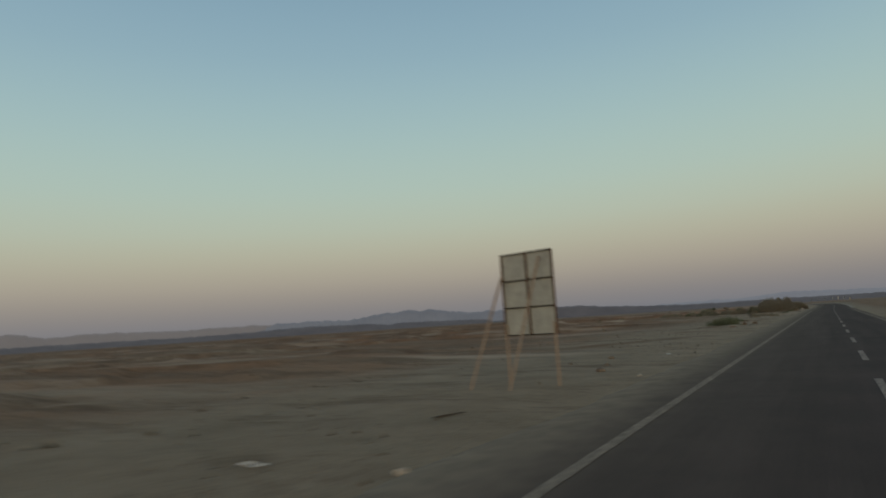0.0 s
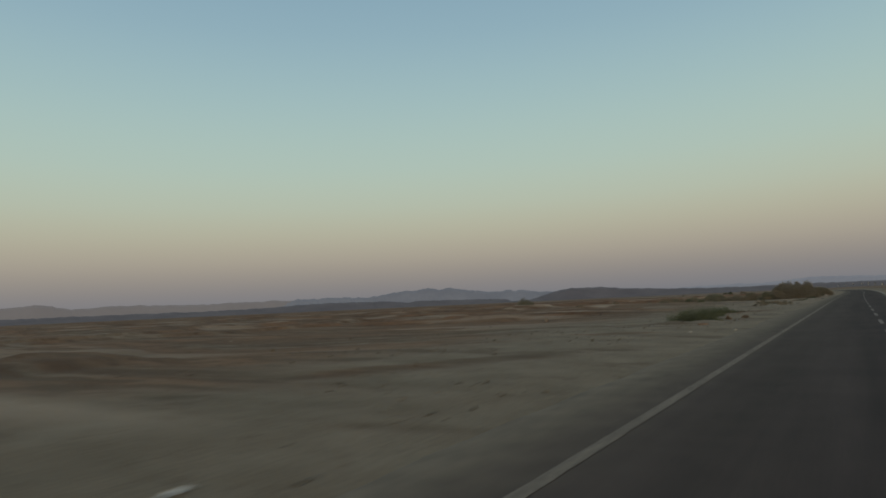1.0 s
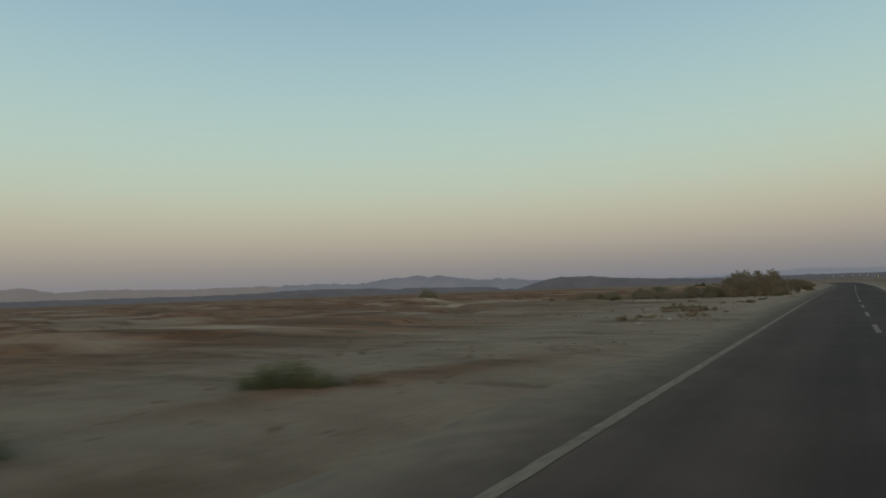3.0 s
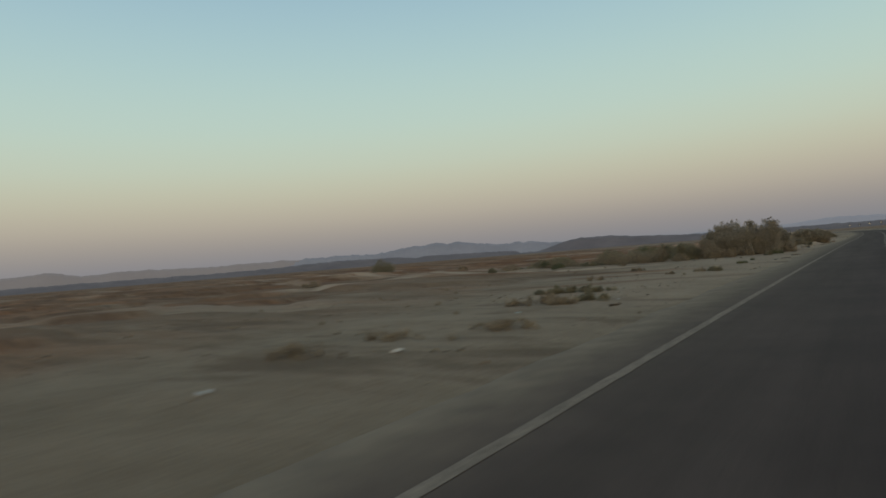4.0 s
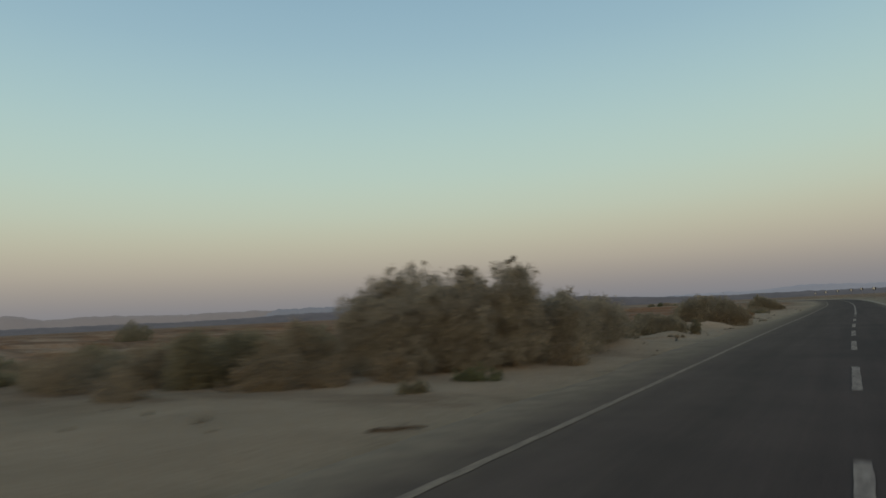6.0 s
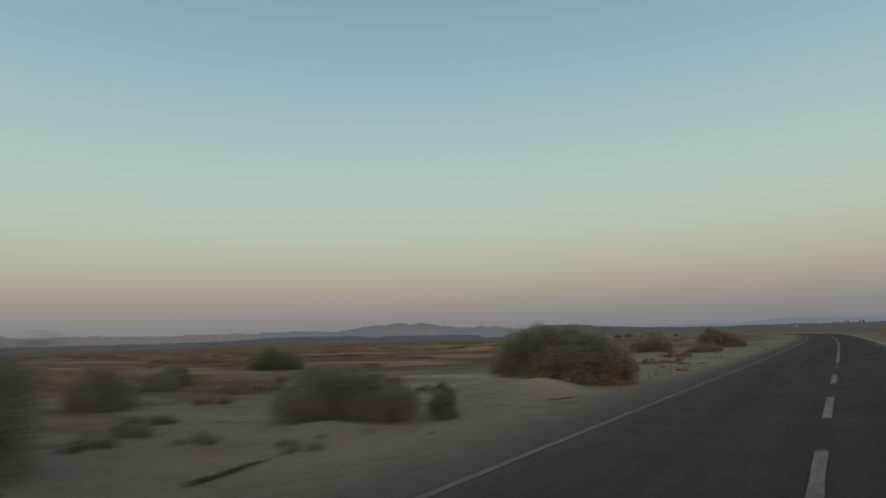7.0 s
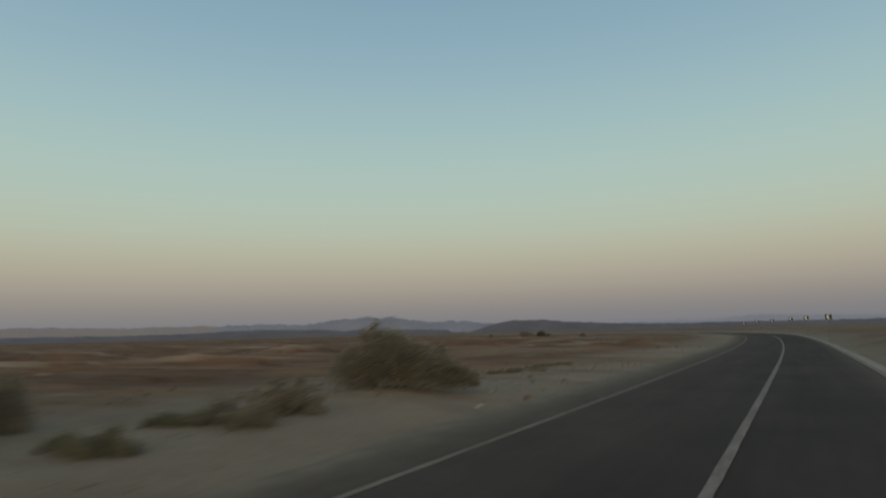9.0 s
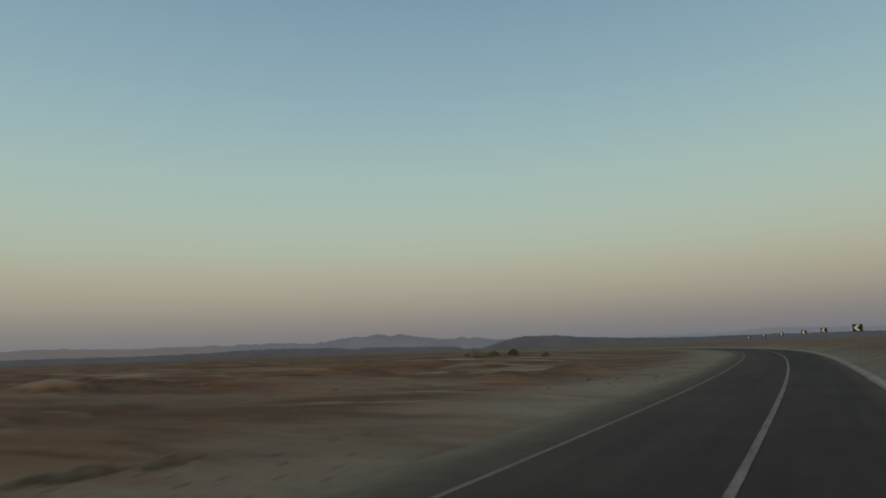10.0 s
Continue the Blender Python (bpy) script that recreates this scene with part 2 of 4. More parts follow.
WARM_HAZE = painted_haze_material("warm_haze_glow_ridge", (0.05, 0.047, 0.045), (0.07, 0.066, 0.062), (0.120, 0.108, 0.104), 0.004)
MESA = painted_haze_material("haze_glow_dark_mesa", (0.060, 0.053, 0.051), (0.095, 0.083, 0.078), (0.036, 0.035, 0.040), 0.006)


# ---------------------------------------------------------------- small tools
def mesh_of(name, verts, faces, mat, smooth=False):
    me = bpy.data.meshes.new(name)
    me.from_pydata(verts, [], faces)
    me.materials.append(mat)
    if smooth:
        me.polygons.foreach_set("use_smooth", [True] * len(me.polygons))
    me.update()
    return me


def part(name, shape, mat, parent, label=""):
    """Links a bmesh or a mesh as one part under a thing."""
    if isinstance(shape, bmesh.types.BMesh):
        me = bpy.data.meshes.new(name)
        shape.to_mesh(me)
        shape.free()
        me.materials.append(mat)
    else:
        me = shape
    ob = new(name, me)
    ob.parent = parent
    if label:
        ob["label"] = label
    return ob


def box(size, at=(0, 0, 0), turn=None, bevel=0.0):
    bm = bmesh.new()
    bmesh.ops.create_cube(bm, size=1.0)
    bmesh.ops.scale(bm, vec=size, verts=bm.verts)
    if bevel:
        bmesh.ops.bevel(bm, geom=bm.edges[:], offset=bevel, segments=2, affect="EDGES")
    if turn:
        bmesh.ops.transform(bm, matrix=turn, verts=bm.verts)
    bmesh.ops.translate(bm, vec=at, verts=bm.verts)
    return bm


def bar(a, b, w, d):
    """A straight bar of section w x d from a to b, lightly bevelled."""
    a, b = Vector(a), Vector(b)
    bm = box((w, d, (b - a).length), bevel=min(w, d) * 0.12)
    turn = (b - a).to_track_quat("Z", "Y").to_matrix().to_4x4()
    bmesh.ops.transform(bm, matrix=Matrix.Translation((a + b) / 2) @ turn, verts=bm.verts)
    return bm


# ---------------------------------------------------------------- plan of the road
V = 21.39
NODES = np.array([-42.8, 85.6, 117.7, 139.0, 160.4, 181.8, 203.2, 224.6, 256.7, 300, 345, 420, 520, 800])
BEND = np.array([0.0002, 0.0004, -0.0063, 0.0039, -0.0150, 0.0100, 0.0005, 0.0128, 0.0266, 0.0838, 0.1162, 0.05, 0, 0]) / V
S = np.arange(-120, 801, 1.0)
K = np.interp(S, NODES, BEND)
TH = np.concatenate([[0], np.cumsum((K[1:] + K[:-1]) / 2)])
CX = np.concatenate([[0], np.cumsum(-(np.sin(TH[1:]) + np.sin(TH[:-1])) / 2)])
CY = -120 + np.concatenate([[0], np.cumsum((np.cos(TH[1:]) + np.cos(TH[:-1])) / 2)])
CX -= np.interp(0, S, CX)
LANE, RIGHT = 3.18, 5.76
EDGE_L, EDGE_R = -1.45, 6.15


def on_road(s, off):
    """The place at s metres along the left line, off metres to its right."""
    th = np.interp(s, S, TH)
    return np.interp(s, S, CX) + off * np.cos(th), np.interp(s, S, CY) + off * np.sin(th)


def offset_of(x, y):
    """Distance of places to the right of the left line."""
    x, y = np.atleast_1d(x).astype(float), np.atleast_1d(y).astype(float)
    out = np.empty(len(x))
    for i in range(0, len(x), 4000):
        dx, dy = x[i:i + 4000, None] - CX[None], y[i:i + 4000, None] - CY[None]
        j = np.argmin(dx * dx + dy * dy, 1)
        k = np.arange(len(j))
        side = dx[k, j] * np.cos(TH[j]) + dy[k, j] * np.sin(TH[j])
        out[i:i + 4000] = np.where(np.abs(side) < 1e-6, 1e-6, np.sign(side)) * np.sqrt(dx[k, j] ** 2 + dy[k, j] ** 2)
    return out


# mounds of blown sand: x, y, radius, height
MOUNDS = [(-3.4, 165.9, 1.2, 0.42), (-5.2, 166.6, 1.6, 0.35), (-4.6, 151.6, 1.9, 0.35), (-3.7, 157.6, 1.1, 0.26), (-7.5, 195.0, 2.0, 0.2),
          (-5.0, 206.5, 2.2, 0.2), (-3.2, 196.2, 1.2, 0.15), (-5.6, 58.8, 1.4, -0.08), (-4.5, 64.6, 1.2, 0.1), (-8.2, 252, 2.6, 0.75),
          (-10.5, 247, 2.4, 0.5), (-40, 262, 9, 0.25), (-52, 268, 8, 0.25), (-66, 250, 9, 0.2), (-33, 236, 6, 0.3), (-90, 270, 12, 0.8),
          (-42, 240.5, 3.0, 0.5), (-44.5, 232, 3.0, 0.4), (-24, 137.5, 5, 0.35), (-40, 144, 8, 0.6), (-58, 150, 9, 0.7), (-4.5, 57.7, 0.9, 0.16), (-6.2, 57.2, 0.9, 0.18)]


# flats of pale silt: x, y, half width, half length
SILT = [(-19, 131, 8, 1.5), (-27, 139, 9, 1.5), (-32, 119, 1.3, 5), (-34.5, 128, 1.4, 5), (-39, 140, 1.8, 6), (-20, 257, 4.5, 0.9), (-21.5, 276, 6, 1.3), (-39, 237.6, 4, 1.4), (-3.4, 165.6, 1.3, 0.9), (-8.2, 166.8, 4.6, 1.5), (-12, 172, 6.0, 1.4), (-33, 285, 16, 2.0), (-60, 262, 18, 1.5), (-14, 150, 4.0, 1.5), (-24, 84, 9, 1.3), (-12, 27, 6, 0.9),
        (-14, 260, 5, 1.2), (-24, 137, 6, 1.6), (-40, 143, 9, 2.6), (-58, 149, 10, 3), (-44, 246.5, 5, 0.7)]


# streaks of dark brown gravel: x, y, half length, half width, turn in degrees
BROWN = [(-24, 200.5, 13, 2.6, 18), (-21, 209, 12, 1.8, 18), (-45, 226, 12, 1.4, 18), (-7.2, 225.5, 7, 2.6, 14), (-5.2, 219.8, 2.4, 0.45, 22), (-12, 229, 8, 2.6, 14), (-19, 240, 12, 3.0, 14), (-7, 237, 4, 1.6, 14), (-34, 213, 8, 1.2, 18), (-30, 206, 10, 0.8, 30), (-15.5, 197, 4, 1.3, 20), (-28, 221, 10, 1.0, 35), (-5.5, 64, 0.45, 1.3, 8), (-8.5, 157.2, 3.0, 0.9, 20), (-4.6, 155.8, 1.4, 0.5, 30), (-6.5, 165.2, 1.2, 0.5, 10), (-8.5, 221, 6, 1.1, 15), (-13, 234, 9, 2.4, 12), (-10, 216.2, 5, 0.7, 12), (-16, 222, 8, 1.6, 12), (-22, 214, 9, 1.6, 10), (-30, 228, 20, 4.0, 12), (-58, 243, 22, 2.2, 14), (-40, 231.5, 12, 0.9, 12), (-9.5, 228.8, 6, 2.0, 12), (-5.6, 212.6, 2.6, 0.5, 12), (-4.4, 214.9, 1.8, 0.35, 30), (-7, 211.4, 2, 0.4, 4), (-14.7, 39.6, 7.5, 1.1, 40), (-6.4, 48.4, 2.4, 0.5, 12), (-14, 31, 7, 1.4, 0), (-7.0, 35.8, 5.5, 1.0, 60), (-14, 235, 10, 2.2, 10), (-70, 297, 32, 9, -10), (-48, 255, 10, 1.0, 10), (-28, 221.5, 7, 0.9, 38),
         (-36, 198, 11, 3, 20), (-11, 121.8, 6, 1.6, -5), (-9, 117.5, 3, 1.0, 10), (-6.5, 112.5, 5, 0.8, 25), (-8, 56.3, 3, 0.7, 0), (-22, 62, 10, 2, 20), (-22, 247, 8, 1.6, 15),
         (-5, 74, 5, 0.8, 75), (-34, 45, 10, 1.5, 10), (-30, 268, 14, 3, 5), (-62, 232, 16, 2.0, 12), (-20, 205, 6, 1.2, 25), (-45, 100, 14, 3, 15), (-26, 111, 8, 1.4, 20), (-18, 196, 7, 2.2, 15), (-13.5, 191.5, 4, 0.8, 15), (-40, 209, 14, 3.5, 15), (-24, 185, 9, 1.6, 12)]


# low pale banks on the plain: x, y, half length, half width, turn in degrees, height
BANKS = [(-62, 221.5, 16, 1.1, 14, 0.2), (-56, 238, 13, 0.8, 22, 0.2), (-47, 249, 5, 0.9, 20, 0.4), (-38, 227, 2.6, 0.8, 15, 0.4), (-35, 235, 2.6, 1.0, 15, 0.6),
         (-19.5, 266, 6, 0.7, 20, 0.15), (-15.5, 263, 4, 0.6, 20, 0.15), (-17, 174.5, 5, 0.7, 12, 0.1), (-9, 233.5, 3.5, 0.35, 14, 0.0)]


def step(a, b, v):
    t = np.clip((v - a) / (b - a), 0, 1)
    return t * t * (3 - 2 * t)


def rise(y):
    """The road and the plain climb a little beyond the bend."""
    return 0.32 * step(235, 300, y)


def height(x, y):
    x, y = np.atleast_1d(x).astype(float), np.atleast_1d(y).astype(float)
    d = offset_of(x, y)
    fine = np.array([noise.fractal(Vector((a * 0.45, b * 0.45, 3.1)), 0.9, 2.0, 4) for a, b in zip(x, y)])
    mid = np.array([noise.fractal(Vector((a * 0.07, b * 0.05, 7.7)), 1.0, 2.0, 3) for a, b in zip(x, y)])
    big = np.array([noise.noise(Vector((a * 0.012, b * 0.012, 1.3))) for a, b in zip(x, y)])
    left, right = step(1.5, 5.0, -d), step(6.6, 10.0, d)
    side = np.maximum(left, right)
    away = np.maximum(step(8, 60, -d), step(14, 60, d))
    z = -0.05 + step(1.3, 1.9, -d) * (1 - left) * 0.022 * fine + side * (0.05 + 0.05 * fine) + away * (0.28 * mid + 0.55 * big) + right * (0.12 + 0.4 * step(222, 246, y))
    shelf = np.array([noise.fractal(Vector((a * 0.028, b * 0.045, 5.5)), 0.8, 2.0, 4) for a, b in zip(x, y)])
    z += step(10, 24, -d) * (0.28 * step(-0.06, 0.0, shelf) + 0.30 * step(0.30, 0.36, shelf) - 0.22)
    z += rise(y)
    for bx, by, rl, rw, turn, h in BANKS:
        c, q = math.cos(radians(turn)), math.sin(radians(turn))
        z += h * np.exp(-((((x - bx) * c + (y - by) * q) / rl) ** 2 + (((y - by) * c - (x - bx) * q) / rw) ** 2))
    for mx, my, r, h in MOUNDS:
        z += h * np.exp(-((x - mx) ** 2 + (y - my) ** 2) / (r * r * 0.6))
    return z * (1 - 0.6 * step(900, 3000, np.hypot(x, y)))


def ground_at(x, y):
    return float(height(x, y)[0])


# ---------------------------------------------------------------- ground, road, lines
def spread(inner, start, end, grow=1.13):
    out, w = list(inner), inner[1] - inner[0]
    while out[-1] < end:
        w *= grow
        out.append(out[-1] + w)
    w = inner[1] - inner[0]
    while out[0] > start:
        w *= grow
        out.insert(0, out[0] - w)
    return out


def build_ground():
    xs = spread(list(np.arange(-72, 14, 0.6)), -4600, 4600)
    ys = spread(list(np.arange(0, 300, 0.8)), -4400, 4700)
    gx, gy = np.meshgrid(xs, ys)
    gx, gy = gx.ravel(), gy.ravel()
    gz = height(gx, gy)
    w = len(xs)
    faces = [(j * w + i, j * w + i + 1, (j + 1) * w + i + 1, (j + 1) * w + i) for j in range(len(ys) - 1) for i in range(w - 1)]
    me = mesh_of("ground", np.stack([gx, gy, gz], 1).tolist(), faces, SAND, True)
    d = offset_of(gx, gy)
    wide = np.array([noise.fractal(Vector((a * 0.016, b * 0.02, 2.2)), 0.9, 2.0, 3) for a, b in zip(gx, gy)])
    thin = np.array([noise.fractal(Vector((a * 0.035, b * 0.11, 8.2)), 0.9, 2.0, 3) for a, b in zip(gx, gy)])
    rust = step(8, 20, -d) * step(-0.28, 0.10, wide + 0.25 * step(75, 90, gy) * (1 - step(128, 140, gy)) + 0.6 * step(175, 205, gy) * step(12, 24, -d) * (1 - step(70, 110, -d)))
    bare = step(88, 96, gy) * (1 - step(120, 132, gy)) * (1 - step(24, 34, -d))
    open_sand = step(124, 132, gy) * (1 - step(146, 160, gy)) * (1 - step(26, 40, -d))
    rust *= 1 - 0.6 * open_sand
    rust = np.maximum(rust, (0.85 - 0.4 * bare - 0.5 * open_sand) * step(8, 15, -d))
    rust = np.maximum(rust, 0.95 * step(3.6, 8, -d) * step(212, 222, gy) * (1 - step(60, 110, -d)))
    rust = np.maximum(rust, 0.8 * step(50, 150, -d))
    rust = np.maximum(rust, 0.7 * step(7, 11, d))
    rust = np.maximum(rust, step(9, 16, d) * step(-0.1, 0.2, wide) * 0.8)
    for px, py, rl, rw, turn in BROWN:
        c, s_ = math.cos(radians(turn)), math.sin(radians(turn))
        u, v = (gx - px) * c + (gy - py) * s_, (gy - py) * c - (gx - px) * s_
        rust = np.maximum(rust, np.exp(-((u / rl) ** 2 + (v / rw) ** 2) ** 2))
    rust *= 0.72 + 0.28 * step(68, 84, gy)
    pale = np.maximum(step(7, 20, -d), step(9, 16, d)) * step(0.2, 0.42, thin) * (0.5 - 0.25 * step(190, 210, gy))
    pale = np.maximum(pale, 0.35 * step(1.5, 2.5, -d) * (1 - step(6, 10, -d)) * step(95, 110, gy) * (1 - step(240, 255, gy)))
    for px, py, rx, ry in SILT:
        pale = np.maximum(pale, np.exp(-(((gx - px) / rx) ** 2 + ((gy - py) / ry) ** 2) ** 2))
    for px, py, rl, rw, turn, _ in BANKS:
        c, s_ = math.cos(radians(turn)), math.sin(radians(turn))
        u, v = (gx - px) * c + (gy - py) * s_, (gy - py) * c - (gx - px) * s_
        pale = np.maximum(pale, 0.75 * np.exp(-((u / rl) ** 2 + (v / rw) ** 2) ** 2))
    plain = (0.2 + 0.68 * step(150, 190, gy)) * step(14, 30, -d) * (1 - 0.5 * step(120, 300, -d))
    for key, values in (("rust", rust), ("pale", pale), ("plain", plain)):
        layer = me.attributes.new(key, "FLOAT", "POINT")
        layer.data.foreach_set("value", values.astype(np.float32))
    return tagged(new("ground", me), "dry desert sand with brown gravel and pale patches", "ground", kind="structure")


def ribbon(name, s0, s1, offs, zs, mat, ds=2.0, ragged=0.0, slim=1.0):
    """A strip along the road through the given offsets and heights; slim narrows it on the later stretch."""
    ss = np.arange(s0, s1 + 0.01, (s1 - s0) / max(1, round((s1 - s0) / ds)))
    verts, faces, w = [], [], len(offs)
    for s in ss:
        for k, (o, z) in enumerate(zip(offs, zs)):
            x, y = on_road(s, o * (1 + (slim - 1) * float(step(90, 150, s))) + ragged * (noise.noise(Vector((s * 2.1, k * 7.0 + offs[0], 0))) + 0.3 * noise.noise(Vector((s * 0.5, k * 3.0, 4)))))
            verts.append((float(x), float(y), z + float(rise(y))))
    for j in range(len(ss) - 1):
        for i in range(w - 1):
            faces.append((j * w + i, j * w + i + 1, (j + 1) * w + i + 1, (j + 1) * w + i))
    return mesh_of(name, verts, faces, mat)


def build_road():
    """Asphalt slab with crumbling edges that the sand creeps over."""
    ss = np.arange(-110, 700, 1.0)
    verts, faces = [], []
    offs = (EDGE_L - 0.5, EDGE_L - 0.15, EDGE_L + 0.15, -0.9, -0.45, 0.35, 3.0, 5.4, EDGE_R, EDGE_R + 0.4)
    zs = (-0.10, -0.045, -0.016, -0.006, 0.0, 0.0, 0.012, 0.0, -0.012, -0.09)
    dust = (1.0, 1.0, 0.95, 0.72, 0.45, 0.16, 0.0, 0.0, 0.4, 1.0)
    for s in ss:
        wob = 0.35 * noise.noise(Vector((s * 0.045, 4.4, 0))) + 0.2 * noise.noise(Vector((s * 0.21, 0.4, 0))) + 0.10 * noise.noise(Vector((s * 0.9, 2.4, 0)))
        for k, (o, z) in enumerate(zip(offs, zs)):
            x, y = on_road(s, o + (wob if k < 3 else 0.5 * wob if k in (8, 9) else 0.6 * wob if k == 3 else 0))
            verts.append((float(x), float(y), z + float(rise(y))))
    w = len(offs)
    for j in range(len(ss) - 1):
        for i in range(w - 1):
            faces.append((j * w + i, j * w + i + 1, (j + 1) * w + i + 1, (j + 1) * w + i))
    me = mesh_of("road", verts, faces, ASPHALT, True)
    layer = me.attributes.new("dust", "FLOAT", "POINT")
    swept = np.outer(step(165, 185, ss), (0, 0, 0.05, 0.22, 0.28, 0.3, 0, 0, 0, 0))
    layer.data.foreach_set("value", (np.array(dust)[None] * (1 - swept)).ravel().astype(np.float32))
    tagged(new("road", me), "worn grey asphalt two-lane desert road", "road", kind="structure")


build_ground()
build_road()
z_paint = 0.006
tagged(new("edge_line_left", ribbon("edge_line_left", -100, 500, (-0.08, 0.08), (z_paint, z_paint), EDGE_LINE, 0.22, 0.016, 0.7)), "worn white solid edge line on asphalt", "road marking", kind="structure")
tagged(new("edge_line_right", ribbon("edge_line_right", -100, 138, (RIGHT - 0.08, RIGHT + 0.08), (z_paint, z_paint), EDGE_LINE, 0.22, 0.016)), "worn white solid edge line on asphalt", "road marking", kind="structure")
tagged(new("centre_line", ribbon("centre_line", 181.5, 480, (LANE - 0.065, LANE + 0.065), (0.02, 0.02), LINE, 0.22, 0.016)), "solid white centre line through the bend", "road marking", kind="structure")
dashes = [19.7 + 8.16 * i for i in range(-12, 7)] + [77, 86, 95.2, 104.6, 114.2, 122.8, 131.4, 140, 148.3, 155, 162, 169.5]
for s in dashes:
    me = ribbon("centre_dash", s, s + 3.7, (LANE - 0.07, LANE + 0.07), (0.02, 0.02), LINE, 0.25, 0.015)
    tagged(new("centre_dash", me), "short white dash of the broken centre line", "road marking", "dashes of the centre line", "structure")
tagged(new("worn_line_end", ribbon("worn_line_end", 176.6, 181.5, (LANE - 0.07, LANE + 0.07), (0.02, 0.02), FAINT_LINE, 0.22, 0.02)), "almost worn away start of the solid centre line", "road marking", kind="structure")
tagged(new("kerb", ribbon("kerb", 140, 470, (EDGE_R + 0.0, EDGE_R + 0.04, EDGE_R + 0.36, EDGE_R + 0.42), (-0.03, 0.07, 0.08, -0.06), KERB)),
       "low dusty white concrete kerb along the bend", "kerb", kind="structure")


# ---------------------------------------------------------------- far hills
def build_range(name, label, mat, radius, profile, rough, depth, seed, base=-6.0, centre=(0, 107)):
    """A ring of hills: a front slope with gullies, a crest that follows the profile of (azimuth to the left, elevation), a back slope."""
    az0, el0 = zip(*sorted(profile))
    verts, faces = [], []
    azs = np.arange(-180, 180, 0.12)
    rows_ = ((-1.0, 0.0), (-0.72, 0.25), (-0.45, 0.55), (-0.2, 0.85), (0.0, 1.0), (0.35, 0.3))
    for a in azs:
        el = np.interp(a, az0, el0)
        ra = radians(a)
        d = Vector((-math.sin(ra), math.cos(ra), 0))
        n1 = noise.fractal(Vector((d.x * 80 + seed, d.y * 80, seed)), 0.7, 2.1, 6)
        top = radius * math.tan(radians(max(0.02, el + rough * n1))) + 1.5
        for k, (r, h) in enumerate(rows_):
            g = noise.fractal(Vector((d.x * 90, d.y * 90, k * 3.3 + seed)), 0.8, 2.0, 4)
            rr = radius + depth * (r + (0.12 * g if 0 < k < 4 else 0))
            z = base + (top - base) * min(1.0, max(0.0, h + (0.10 * g if 0 < k < 4 else 0)))
            verts.append((centre[0] + d.x * rr, centre[1] + d.y * rr, z))
    w, n = len(rows_), len(azs)
    for j in range(n):
        j2 = (j + 1) % n
        for i in range(w - 1):
            faces.append((j * w + i, j2 * w + i, j2 * w + i + 1, j * w + i + 1))
    me = mesh_of(name, verts, faces, mat, True)
    return tagged(new(name, me), label, "hills", kind="structure")


MOUNTAIN_LINE = [(-180, 0.3), (-20, 0.2), (2.6, 0.2), (13, 0.4), (22, 0.7), (25.1, 0.85), (26.6, 1.06), (28, 1.08), (29.2, 1.04), (31.2, 1.26), (32.2, 1.4), (33.1, 1.58),
                 (34.2, 1.47), (35.1, 1.65), (36.2, 1.5), (37.3, 1.45), (38.5, 1.38), (40.3, 1.05), (42, 1.1), (45.1, 1.13), (47, 1.05), (50, 0.75), (55, 0.4), (80, 0.4), (180, 0.4)]
MESA_LINE = [(-180, 0.3), (-10, 0.34), (-4.2, 0.36), (3.2, 0.42), (7.6, 0.42), (10.8, 0.46), (14.1, 0.58), (17, 0.75), (19.5, 0.98), (22.2, 1.03), (23.6, 0.8), (24.6, 0.53), (26.0, 0.12), (27.6, 0.1), (28.1, 0.36),
             (31, 0.42), (34.7, 0.5), (36.4, 0.5), (37.2, 0.38), (38.3, 0.56), (41.7, 0.64), (44.7, 0.7), (49.2, 0.5), (55, 0.42), (62, 0.45), (75, 0.4), (180, 0.25)]
build_range("mountain_range", "far mountain range in painted blue evening haze", MOUNTAIN, 4760, MOUNTAIN_LINE, 0.11, 350, 5.0)
build_range("left_ridge", "low far ridge in painted warm evening haze", WARM_HAZE, 4780, [(-180, 0.2), (36, 0.3), (44, 0.9), (49.3, 1.1), (55.2, 1.02), (59.4, 1.12), (62.1, 1.14), (64.7, 1.02), (66.7, 1.46), (70, 1.2), (80, 0.9), (180, 0.6)], 0.07, 320, 31.0)
build_range("pale_ridge", "faint far ridge almost lost in painted evening haze", PALE_HAZE, 4800, [(-180, 0.5), (-30, 0.5), (-6, 0.62), (-1.2, 0.78), (2.6, 0.93), (6, 0.68), (11, 0.66), (16, 0.45), (25, 0.2), (180, 0.3)], 0.06, 300, 23.0)
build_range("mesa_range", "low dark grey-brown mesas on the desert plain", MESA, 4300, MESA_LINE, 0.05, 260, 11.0)


